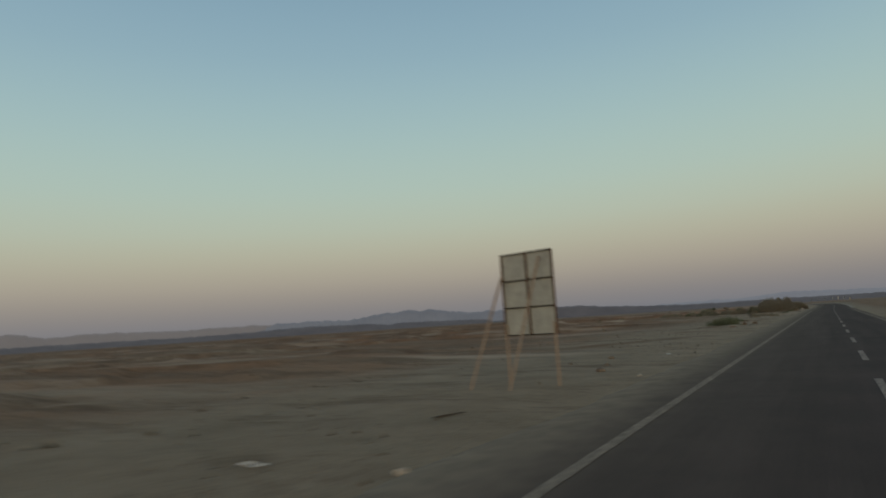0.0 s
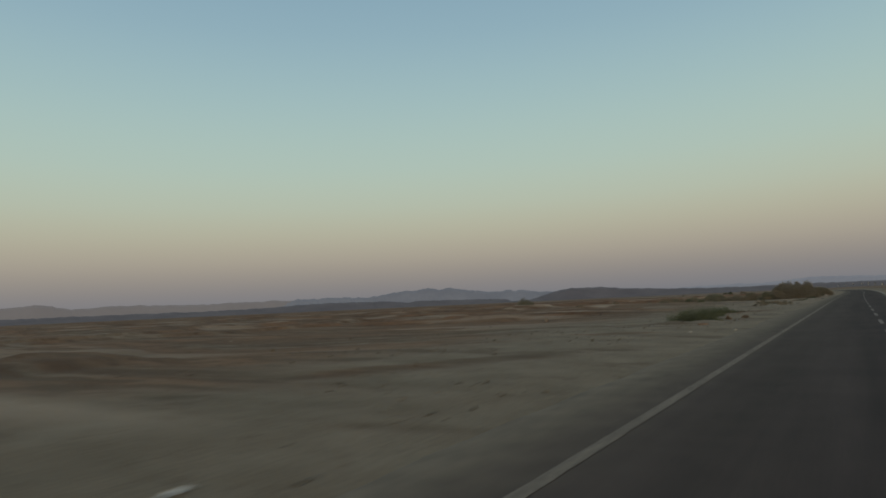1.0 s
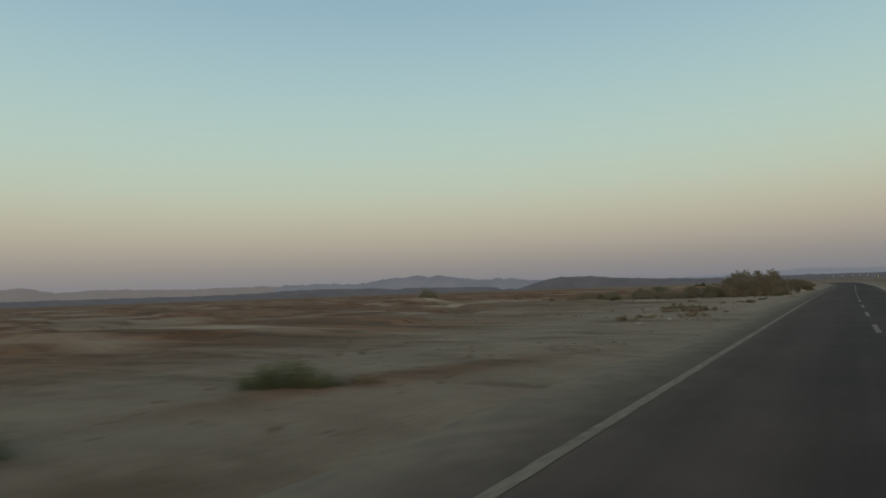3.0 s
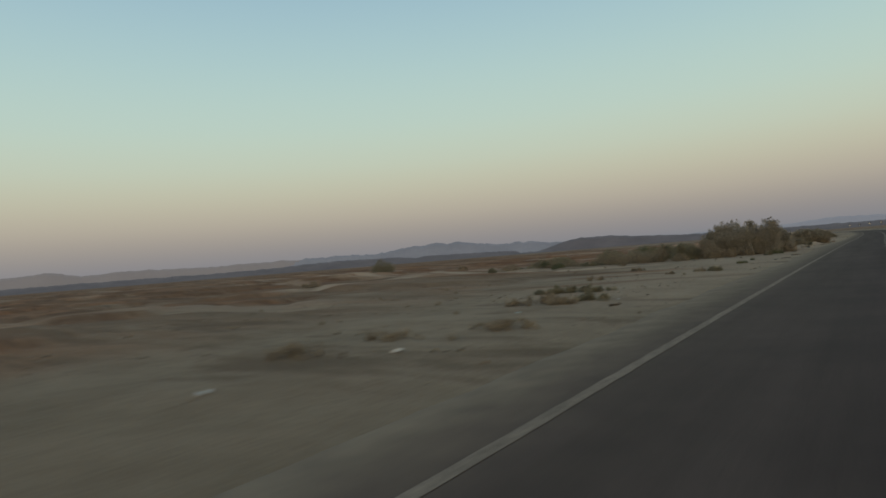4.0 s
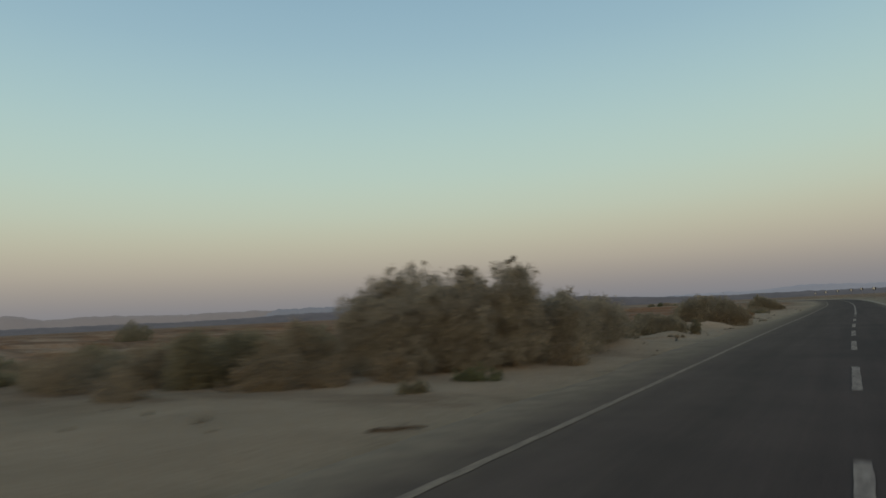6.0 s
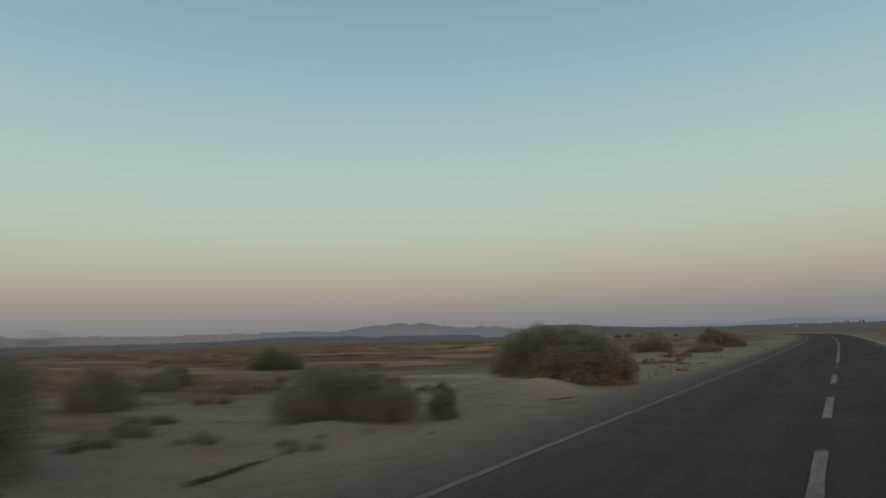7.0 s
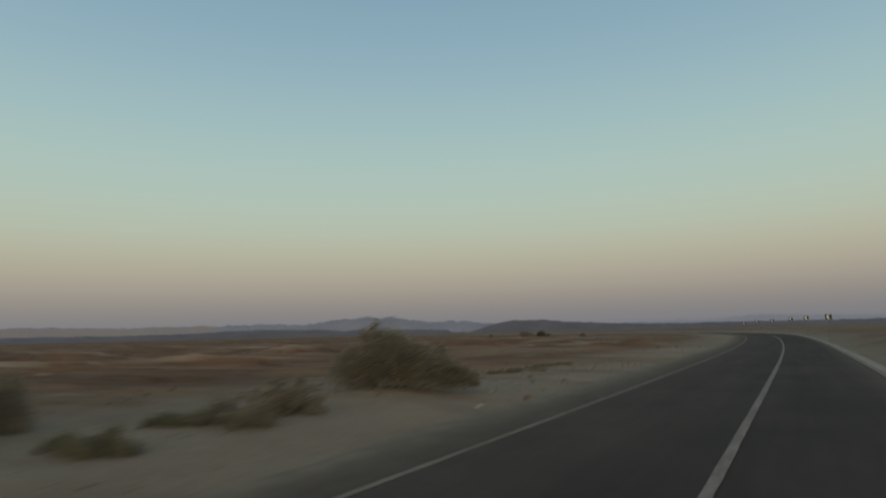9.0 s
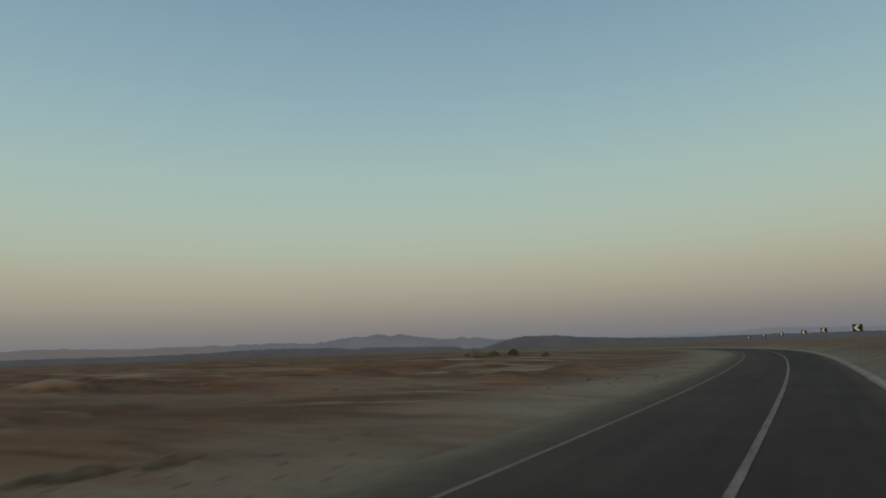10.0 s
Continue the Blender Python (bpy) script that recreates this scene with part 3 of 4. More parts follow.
# ---------------------------------------------------------------- shrubs
def leaf_cloud(rng, lobes, n, leaf, up=0.35, low=0.0, high=9.9):
    """Small leaves gathered in drooping tufts over and inside the lobes (x, y, z, rx, ry, rz), between two heights."""
    lob = np.array(lobes)
    weight = (lob[:, 3] * lob[:, 4] * lob[:, 5]) ** 0.7
    per = 56
    nt = max(9, n // per)
    which = rng.choice(len(lob), nt, p=weight / weight.sum())
    d = rng.normal(size=(nt, 3))
    d /= np.linalg.norm(d, axis=1)[:, None]
    rad = rng.random(nt) ** 0.24
    rad *= 1 + 0.14 * np.sin(d[:, 0] * 7 + which * 2.1) * np.sin(d[:, 1] * 6 + which) + np.clip(0.10 * rng.normal(size=nt), -0.22, 0.10)
    c = lob[which, :3] + d * rad[:, None] * lob[which, 3:]
    c[:, 2] = np.where(c[:, 2] < 0.05, 0.05 + 0.25 * rng.random(nt) * lob[which, 5], c[:, 2])
    least = np.min(lob[which, 3:], 1)
    # some tufts ride on sprigs that stick out of the crown
    sprig = (rng.random(nt) < 0.16) & (np.abs(d[:, 2] - 0.3) < 0.45)
    reach = np.where(sprig, rng.random(nt) * 0.24 * least, 0.0)
    c += (d * (1, 1, 0.7) + (0, 0, 0.5)) * reach[:, None]
    tuft = np.clip(0.36 * least, 0.045, 0.20) * rng.uniform(0.6, 1.25, nt) * np.where(sprig, 0.6, 1.0)
    around = rng.normal(size=(nt * per, 3)) * (0.62, 0.62, 0.72)
    pos = np.repeat(c, per, 0) + around * np.repeat(tuft, per)[:, None]
    pos[:, 2] -= 0.35 * np.repeat(tuft, per) * (around[:, 0] ** 2 + around[:, 1] ** 2)
    out = np.repeat(d, per, 0) * 0.4 + around * 0.75 + rng.normal(size=(nt * per, 3)) * 0.35 + (0, 0, up)
    out /= np.linalg.norm(out, axis=1)[:, None]
    side = np.cross(out, rng.normal(size=out.shape))
    side /= np.linalg.norm(side, axis=1)[:, None] + 1e-9
    keep = (pos[:, 2] >= low) & (pos[:, 2] <= high)
    pos, out, side = pos[keep], out[keep], side[keep]
    length = leaf * (0.6 + 0.9 * rng.random((len(pos), 1)))
    width = length * (0.16 + 0.12 * rng.random((len(pos), 1)))
    pos[:, 2] = np.maximum(pos[:, 2], 0.02)
    v = np.stack([pos, pos + out * length * 0.5 + side * width, pos + out * length, pos + out * length * 0.5 - side * width], 1).reshape(-1, 3)
    f = np.arange(len(v)).reshape(-1, 4)
    return v.tolist(), f.tolist()


def tube(verts, faces, pts, r0, r1, sides=5):
    """Adds a tapered stem through pts."""
    base = len(verts)
    for k, p in enumerate(pts):
        r = r0 + (r1 - r0) * k / (len(pts) - 1)
        for i in range(sides):
            a = 2 * math.pi * i / sides
            verts.append((p[0] + r * math.cos(a), p[1] + r * math.sin(a), p[2]))
    for k in range(len(pts) - 1):
        for i in range(sides):
            j = (i + 1) % sides
            faces.append((base + k * sides + i, base + k * sides + j, base + (k + 1) * sides + j, base + (k + 1) * sides + i))


def stem(rng, l, r0):
    """One bent, tapering stem from the root into a lobe of the crown."""
    verts, faces = [], []
    bx, by = l[0] * 0.35 + rng.normal() * 0.06, l[1] * 0.35 + rng.normal() * 0.06
    tip = np.array(l[:3]) + rng.normal(size=3) * np.array(l[3:]) * 0.45
    tip[2] = max(tip[2], 0.2 * l[5] + 0.05)
    a = np.array([bx, by, -0.08])
    pts = [a + (tip - a) * q + np.array([rng.normal(), rng.normal(), 0]) * 0.05 * q + np.array([0, 0, 0.12 * math.sin(q * 3.1)]) * tip[2] for q in (0, 0.3, 0.6, 0.85, 1.0)]
    tube(verts, faces, pts, r0 * (0.6 + 0.5 * rng.random()), r0 * 0.15)
    return mesh_of("stem", verts, faces, BARK)


TONES = {"green": (LEAF_GREEN, "grey-green"), "olive": (LEAF_OLIVE, "dusty olive"), "brown": (LEAF_BROWN, "dry brown"), "grey": (LEAF_GREY, "dusty grey-brown"), "rust": (LEAF_RUST, "dead orange-brown")}


def dome(rng, w, h, depth, peak=0.0, airy=False):
    """Lobes of a rounded, uneven shrub; low brush is a ragged scatter of small tufts."""
    if airy or h < 0.5 and not peak:
        spots = []
        for k in range(9 + int((14 if airy else 4) * w)):
            a, q = 2 * math.pi * rng.random(), 0.5 * math.sqrt(rng.random())
            hh = h * (0.35 + 0.65 * rng.random()) * (1.15 - q)
            spots.append((math.cos(a) * w * q, math.sin(a) * depth * q, hh * 0.45, w * rng.uniform(0.06, 0.13), depth * rng.uniform(0.07, 0.14), hh * 0.55))
        return spots
    lobes = [(0, 0, h * 0.42, w * 0.36, depth * 0.42, h * 0.50)]
    for k in range(5 + int(w)):
        a = 2 * math.pi * (k + rng.random() * 0.7) / (5 + int(w))
        q = 0.27 + 0.08 * rng.random()
        hh = h * (0.26 + 0.30 * rng.random())
        lobes.append((math.cos(a) * w * q, math.sin(a) * depth * q, hh * 0.6, w * 0.2, depth * 0.21, hh * 0.95))
    for k in range(2):
        lobes.append((rng.normal() * w * 0.14, rng.normal() * depth * 0.12, h * 0.74, w * 0.15, depth * 0.16, h * 0.27))
    if peak:
        lobes.append((w * 0.05, 0, h * 0.9, 0.16, 0.16, peak))
    return lobes


def shrub(x, y, w, h, tone="olive", depth=None, n=None, peak=0.0, turn=0.0, label="", name="shrub", lobes=None, leaf=None, skirt="", airy=False):
    """A desert shrub with bare stems and a crown of small leaves, standing on the sand."""
    rng = np.random.default_rng(int(abs(x) * 97 + y * 13) % 100000)
    depth = depth or w * 0.85
    mat, word = TONES[tone]
    lobes = lobes or dome(rng, w, h, depth, peak, airy)
    base = new(name)
    base.matrix_world = pose(x, y, ground_at(x, y) - 0.03, 0, 0, turn)
    n = n or int(min(30000, 1800 + 8500 * w * h) * (0.4 if airy or tone in ('brown', 'rust') else 1.0))
    size = 0.85 * (leaf or min(0.08, 0.042 + 0.018 * h))
    v, f = leaf_cloud(rng, lobes, n, size, low=0.22 * h if skirt else 0.0)
    part("foliage", mesh_of("foliage", v, f, mat), mat, base)
    if skirt:
        dead = TONES[skirt][0]
        v, f = leaf_cloud(rng, lobes, int(0.8 * n), size, 0.0, high=0.46 * h)
        part("dry_skirt", mesh_of("dry_skirt", v, f, dead), dead, base, "dead brown twigs round the foot")
    for k in range(4 if w < 1.0 else 7 if w < 2.2 else 12):
        part("stem", stem(rng, lobes[k % len(lobes)], 0.012 + 0.012 * h), BARK, base)
    tagged(base, label or word + " desert shrub on the sand verge", "shrub", "roadside shrubs")
    return base


def build_shrubs():
    # first stretch
    low = [(0, 0, 0.1, 1.15, 0.9, 0.66), (0.6, 0, 0.1, 0.8, 0.8, 0.5), (-0.6, 0, 0.1, 0.75, 0.7, 0.5), (1.2, 0, 0.05, 0.45, 0.5, 0.26), (0.1, 0.1, 0.3, 0.85, 0.7, 0.44)]
    shrub(-5.5, 58.6, 2.7, 0.78, "green", 2.0, n=38000, turn=25, lobes=low, leaf=0.042, label="low grey-green mounded shrub on the sand verge")
    low = [(0.05, 0, 0.25, 0.5, 0.6, 0.46), (-0.5, 0, 0.1, 0.5, 0.5, 0.25), (0.5, 0, 0.12, 0.5, 0.5, 0.3)]
    shrub(-6.1, 66.8, 2.1, 0.70, "green", n=14000, turn=20, lobes=low, leaf=0.045)
    low = [(0.0, 0, 0.15, 0.5, 0.5, 0.30), (-0.45, 0, 0.08, 0.45, 0.4, 0.22), (0.5, 0, 0.06, 0.5, 0.4, 0.18)]
    shrub(-6.2, 72.2, 1.7, 0.45, "green", 1.2, n=10000, turn=20, lobes=low, leaf=0.045)
    shrub(-5.1, 73.2, 0.55, 0.24, "brown")
    shrub(-4.0, 61.0, 0.36, 0.24, "rust")
    shrub(-3.4, 63.3, 0.52, 0.2, "rust")
    shrub(-36.5, 122.5, 2.2, 0.55, "brown")
    # scrub before the thicket
    shrub(-6.4, 93.5, 1.0, 0.3, "brown")
    shrub(-5.9, 95.6, 1.4, 0.24, "brown", 0.9)
    shrub(-4.2, 97.4, 1.6, 0.28, "brown", 1.0)
    shrub(-5.7, 102.7, 2.4, 0.42, "brown", 1.3, n=6500, label="low spread of dry brown brush on the sand verge")
    shrub(-4.7, 103.6, 1.1, 0.3, "olive", 0.9)
    shrub(-7.3, 106.8, 1.4, 0.42, "olive", 1.0)
    shrub(-6.0, 107.3, 1.4, 0.34, "olive", 0.9)
    shrub(-8.7, 114.4, 1.1, 0.26, "brown", 0.8)
    shrub(-5.8, 116.9, 0.5, 0.2, "brown")
    shrub(-9.0, 122.4, 1.1, 0.38, "brown", 0.8)
    shrub(-72.0, 174, 5.4, 2.5, "olive")
    shrub(-29.6, 154.5, 5.4, 1.15, "olive", 2.2)
    shrub(-21.6, 153, 3.4, 1.5, "olive")
    shrub(-10.4, 138.2, 1.7, 1.4, "olive")
    shrub(-13.6, 145.2, 2.3, 1.45, "olive")
    shrub(-4.1, 118.4, 1.0, 0.34, "olive", 0.8)
    shrub(-4.7, 118.0, 0.8, 0.22, "brown", 0.6)
    shrub(-30.8, 142.8, 1.0, 0.55, "olive")
    shrub(-20.6, 138.8, 3.6, 0.7, "brown", 2.0)
    shrub(-13.6, 136.6, 2.8, 0.8, "brown", 1.6)
    # thicket
    shrub(-10.2, 139.6, 1.9, 1.35, "olive")
    shrub(-9.0, 140.6, 1.8, 1.5, "brown")
    shrub(-15.9, 137.7, 2.0, 1.0, "brown")
    shrub(-40, 151.4, 1.5, 0.65, "brown")
    shrub(-20.1, 135.6, 1.3, 0.5, "green")
    shrub(-22.8, 139.0, 1.2, 0.7, "green")
    shrub(-13.3, 132.2, 0.8, 0.36, "brown")
    shrub(-4.1, 125.3, 0.3, 0.12, "green")
    shrub(-3.95, 125.9, 0.24, 0.1, "green")
    shrub(-4.1, 129.8, 0.2, 0.1, "green")
    shrub(-4.2, 138.6, 0.7, 0.32, "olive")
    shrub(-4.1, 140.8, 1.6, 0.36, "green", 0.7)
    shrub(-8.2, 138.6, 1.8, 1.25, "brown")
    shrub(-10.8, 140.2, 2.2, 1.2, "olive")
    shrub(-12.4, 138.2, 1.9, 1.1, "brown")
    shrub(-15.0, 141.0, 2.4, 1.1, "grey")
    shrub(-17.8, 139.8, 2.0, 1.0, "brown")
    shrub(-22.5, 142.5, 2.6, 1.1, "olive")
    shrub(-25.5, 146.0, 2.4, 1.0, "brown")
    shrub(-6.0, 140.2, 1.3, 0.8, "brown", 0.8)
    shrub(-7.2, 139.2, 1.6, 0.7, "brown", 0.9)
    shrub(-6.2, 147.8, 2.2, 1.6, "olive")
    shrub(-3.4, 144.6, 1.2, 0.7, "brown", 0.9)
    shrub(-5.1, 148.7, 2.0, 2.1, "grey", label="tall grey-brown bush at the end of the thicket")
    rng = random.Random(17)
    for k in range(16):
        x = -8.5 - 1.15 * k + rng.uniform(-0.5, 0.5)
        y = 137.2 + 0.12 * k + rng.uniform(-1.4, 1.6)
        shrub(x, y, rng.uniform(1.0, 2.0), rng.uniform(0.35, 0.75), rng.choice(("brown", "grey", "brown", "olive")), label="low dry brush in a belt of roadside scrub")
    # bushes along the bend
    shrub(-5.2, 152.8, 2.5, 1.75, "grey")
    shrub(-6.3, 151.9, 1.8, 0.8, "olive")
    twin = [(-0.55, 0, 0.45, 0.65, 0.7, 0.45), (-0.5, 0, 0.85, 0.36, 0.45, 0.18), (0.5, 0, 0.38, 0.65, 0.7, 0.38), (0.65, 0.1, 0.68, 0.34, 0.4, 0.18), (-1.05, 0.1, 0.25, 0.36, 0.5, 0.26), (1.0, 0, 0.25, 0.35, 0.5, 0.25), (0.05, 0.2, 0.72, 0.4, 0.4, 0.2)]
    shrub(-4.6, 159.2, 2.5, 1.05, "grey", turn=28, n=30000, lobes=twin, leaf=0.06, label="twin-domed grey-brown bush on a mound of sand")
    shrub(-12.3, 158.9, 1.9, 1.0, "grey")
    shrub(-21.8, 167.8, 1.9, 0.95, "olive")
    shrub(-24.7, 176.6, 4.3, 1.25, "green", 2.4)
    shrub(-3.2, 160.4, 0.6, 0.7, "olive", peak=0.1)
    shrub(-9.5, 162.5, 1.1, 0.4, "brown", 0.8)
    shrub(-12.8, 163.6, 1.4, 0.5, "brown", 0.9)
    shrub(-15.5, 168.5, 1.6, 0.55, "brown", 1.0)
    shrub(-7.2, 156.4, 1.2, 0.4, "brown", 0.9)
    shrub(-6.6, 160.6, 0.8, 0.35, "brown")
    shrub(-19.0, 165.0, 2.0, 0.8, "grey")
    for x, y, w, h, tone in [(-8.4, 157.6, 1.2, 0.22, "olive"), (-5.2, 156.3, 0.9, 0.2, "brown"), (-3.2, 156.5, 0.6, 0.16, "brown"), (-14.6, 164.8, 0.8, 0.3, "brown"), (-13.2, 165.1, 0.9, 0.32, "rust"), (-6.4, 155.2, 1.0, 0.16, "olive"),
                             (-10.5, 160.8, 1.1, 0.3, "rust"), (-3.9, 166.5, 0.5, 0.2, "brown"), (-6.8, 165.5, 0.9, 0.16, "brown")]:
        shrub(x, y, w, h, tone, label="small " + TONES[tone][1] + " tuft of dry brush on the sand")
    for x, y, w, h, tone in [(-4.3, 181.5, 0.85, 0.42, "brown"), (-5.9, 183.6, 0.7, 0.38, "rust"), (-4.1, 183.1, 0.55, 0.24, "brown"), (-3.5, 183.9, 0.36, 0.2, "brown"), (-3.7, 185.2, 0.34, 0.17, "olive"),
                             (-8.8, 188.5, 0.7, 0.22, "brown"), (-13.4, 188.1, 1.1, 0.72, "olive"), (-12.2, 185.8, 1.0, 0.5, "brown"), (-5.2, 174.0, 0.4, 0.28, "olive"),
                             (-3.3, 172.6, 0.85, 0.36, "brown"), (-11.3, 181.2, 0.8, 0.24, "brown"), (-8.6, 181.4, 0.9, 0.26, "brown"), (-8.3, 180.0, 0.6, 0.2, "olive"), (-5.1, 178.1, 0.5, 0.25, "brown"), (-3.9, 177.2, 0.45, 0.2, "brown"), (-10.2, 190.4, 0.7, 0.2, "brown"), (-17.4, 171.4, 0.9, 0.42, "brown"), (-11.8, 169.6, 0.9, 0.4, "brown"), (-4.8, 182.2, 0.5, 0.22, "brown"), (-3.7, 182.5, 0.5, 0.14, "brown")]:
        shrub(x, y, w, h, tone, label="small " + TONES[tone][1] + " tuft of dry brush on the sand")
    shrub(-4.8, 189.7, 1.8, 0.6, "rust", 1.0, airy=True, label="sparse dead orange-brown bush on the sand verge")
    shrub(-5.2, 176.9, 1.5, 0.55, "rust", 0.9, airy=True, label="sparse dead orange-brown bush on the sand verge")
    shrub(-18.0, 192.3, 0.9, 0.75, "brown")
    shrub(-8.3, 198.7, 1.3, 1.05, "grey")
    shrub(-7.8, 196.3, 3.2, 1.5, "grey", 2.0, n=22000, skirt="brown", label="dusty grey-brown bush with a dry brown foot")
    shrub(-6.4, 195.2, 0.6, 0.46, "rust", 0.5)
    shrub(-5.2, 202.8, 2.2, 0.98, "brown", 1.5, n=9000, airy=True, label="open twiggy brown bush on the sand verge")
    shrub(-4.7, 198.2, 1.9, 0.45, "olive", 1.0)
    shrub(-4.6, 201.0, 1.9, 0.7, "grey", 1.2, n=9000, airy=True)
    shrub(-5.7, 200.4, 1.2, 0.38, "olive", 0.7)
    # low broken brush along the verge of the bend
    rng = random.Random(29)
    for k in range(20):
        q = (k + rng.random()) / 20
        x, y = -6.6 + 2.2 * q + rng.uniform(-0.9, 0.9), 212.0 + 10 * q + rng.uniform(-0.5, 0.5)
        tone = rng.choice(("brown", "olive", "grey", "rust"))
        shrub(x, y, rng.uniform(0.35, 1.1), rng.uniform(0.05, 0.14), tone, label="small " + TONES[tone][1] + " tuft of dry brush on the sand")
    # lone bushes on the plain
    shrub(-46, 319, 2.4, 1.1, "olive")
    shrub(-45, 326, 2.1, 1.5, "green")
    shrub(-72, 358, 2.0, 1.1, "olive")
    shrub(-35, 292, 3.0, 1.0, "brown")
    shrub(-36.5, 307, 1.7, 0.9, "green")
    shrub(-25.5, 292, 1.2, 0.5, "olive")


def big_bush():
    """The broad round bush on its mound beside the bend."""
    lobes = [(-1.25, 0, 0.7, 0.8, 0.95, 0.75), (-0.45, 0.1, 0.9, 0.7, 1.0, 0.9), (0.75, 0.0, 0.75, 0.6, 0.95, 0.85), (1.5, 0.1, 0.5, 0.6, 0.85, 0.6),
             (-1.3, -0.3, 1.36, 0.42, 0.5, 0.36), (-0.7, 0.0, 1.5, 0.45, 0.5, 0.36), (-0.2, -0.2, 1.46, 0.3, 0.45, 0.34), (0.65, -0.2, 1.45, 0.34, 0.4, 0.34), (1.2, 0.0, 1.1, 0.36, 0.4, 0.36), (1.7, 0, 0.75, 0.4, 0.5, 0.42),
             (-1.85, -0.2, 0.6, 0.36, 0.5, 0.55), (2.0, 0, 0.35, 0.32, 0.5, 0.36), (0.15, -0.1, 0.4, 0.5, 0.95, 0.45)]
    rng = random.Random(8)
    for k in range(30):
        a, up = rng.uniform(0, 2 * math.pi), rng.uniform(0.1, 1.0)
        q = math.sqrt(1 - 0.7 * up * up)
        x = 1.9 * q * math.cos(a)
        if -0.02 < x < 0.28 and up > 0.4:
            continue
        lobes.append((x, 1.0 * q * math.sin(a), 0.25 + (1.3 if x < 0.4 else 1.1) * up, rng.uniform(0.16, 0.32), 0.28, rng.uniform(0.2, 0.4)))
    shrub(-3.9, 168.6, 4.3, 1.85, "grey", turn=30, n=62000, lobes=lobes, leaf=0.066, skirt="brown", label="broad lobed grey-brown bush on a mound of blown sand")


def pointed_bush():
    lobes = [(-1.0, 0, 0.5, 0.7, 0.8, 0.5), (-0.25, 0, 0.75, 0.7, 0.8, 0.7), (0.75, 0, 0.5, 0.75, 0.8, 0.5), (-0.62, 0, 1.4, 0.26, 0.3, 0.42), (-0.05, 0.1, 1.1, 0.35, 0.4, 0.36), (0.9, 0.1, 0.8, 0.42, 0.4, 0.34), (0.35, -0.2, 0.85, 0.5, 0.5, 0.42), (-1.1, -0.2, 0.75, 0.42, 0.5, 0.34), (1.5, 0, 0.3, 0.45, 0.5, 0.32), (1.95, 0, 0.2, 0.35, 0.4, 0.22)]
    shrub(-4.9, 206.6, 3.3, 1.85, "grey", turn=20, n=36000, lobes=lobes, leaf=0.07, label="grey-brown bush with one tall pointed shoot")


def thicket_tree(x, y, w, h, seed, spike=False):
    """A many-stemmed tamarisk-like tree: trunk, limbs and a feathery crown with gaps."""
    rng = np.random.default_rng(seed)
    base = new("thicket_tree")
    base.matrix_world = pose(x, y, ground_at(x, y) - 0.05, 0, 0, seed * 40)
    v, f = [], []
    tube(v, f, [(0, 0, -0.1), (0.03, 0.02, 0.2 * h), (0.0, 0.05, 0.38 * h)], 0.07, 0.04, 7)
    part("trunk", mesh_of("trunk", v, f, BARK, True), BARK, base)
    lobes, twigs, quads = [(0, 0, h * 0.42, w * 0.36, w * 0.36, h * 0.36), (0, 0, h * 0.68, w * 0.26, w * 0.26, h * 0.2)], [], []
    for k in range(13):
        a = 2 * math.pi * k / 13 + rng.random()
        q = w * (0.10 + 0.36 * rng.random())
        top = h * (0.92 - 0.75 * (q / w) ** 1.5 * 1.3 + 0.10 * rng.normal())
        top = min(0.98 * h, max(0.4 * h, top))
        tip = (math.cos(a) * q, math.sin(a) * q, top)
        v, f = [], []
        tube(v, f, [(0, 0, 0.05), (tip[0] * 0.55, tip[1] * 0.55, top * 0.35), (tip[0] * 0.9, tip[1] * 0.9, top * 0.72), tip], 0.026, 0.006)
        part("limb", mesh_of("limb", v, f, PALE_BARK), PALE_BARK, base)
        lobes.append((tip[0], tip[1], top * 0.90, 0.30, 0.30, 0.24))
        lobes.append((tip[0] * 0.95, tip[1] * 0.95, top * 0.62, 0.32, 0.32, 0.40))
        lobes.append((tip[0] * 1.15, tip[1] * 1.15, top * 0.25, 0.34, 0.34, 0.34))
        for _ in range(7):
            b = rng.normal(size=2) * 0.2 + np.array(tip[:2]) * 0.9
            z0 = top * rng.uniform(0.05, 0.5)
            tube(twigs, quads, [(b[0] * 0.9, b[1] * 0.9, z0), (b[0], b[1], z0 + top * 0.3), (b[0] * 1.08, b[1] * 1.08, z0 + top * 0.5)], 0.008, 0.003, 3)
    if spike:
        lobes += [(0.0, 0.05, h * 0.95, 0.2, 0.2, 0.14), (-0.1, 0.0, h * 0.82, 0.34, 0.34, 0.22)]
    v, f = leaf_cloud(rng, lobes, 40000, 0.048, 0.9)
    f += [tuple(i + len(v) for i in q) for q in quads]
    part("crown", mesh_of("crown", v + twigs, f, LEAF_PALE), LEAF_PALE, base, "feathery dusty grey-olive crown")
    tagged(base, "many-stemmed dusty olive desert tree in a roadside thicket", "tree", "thicket trees")


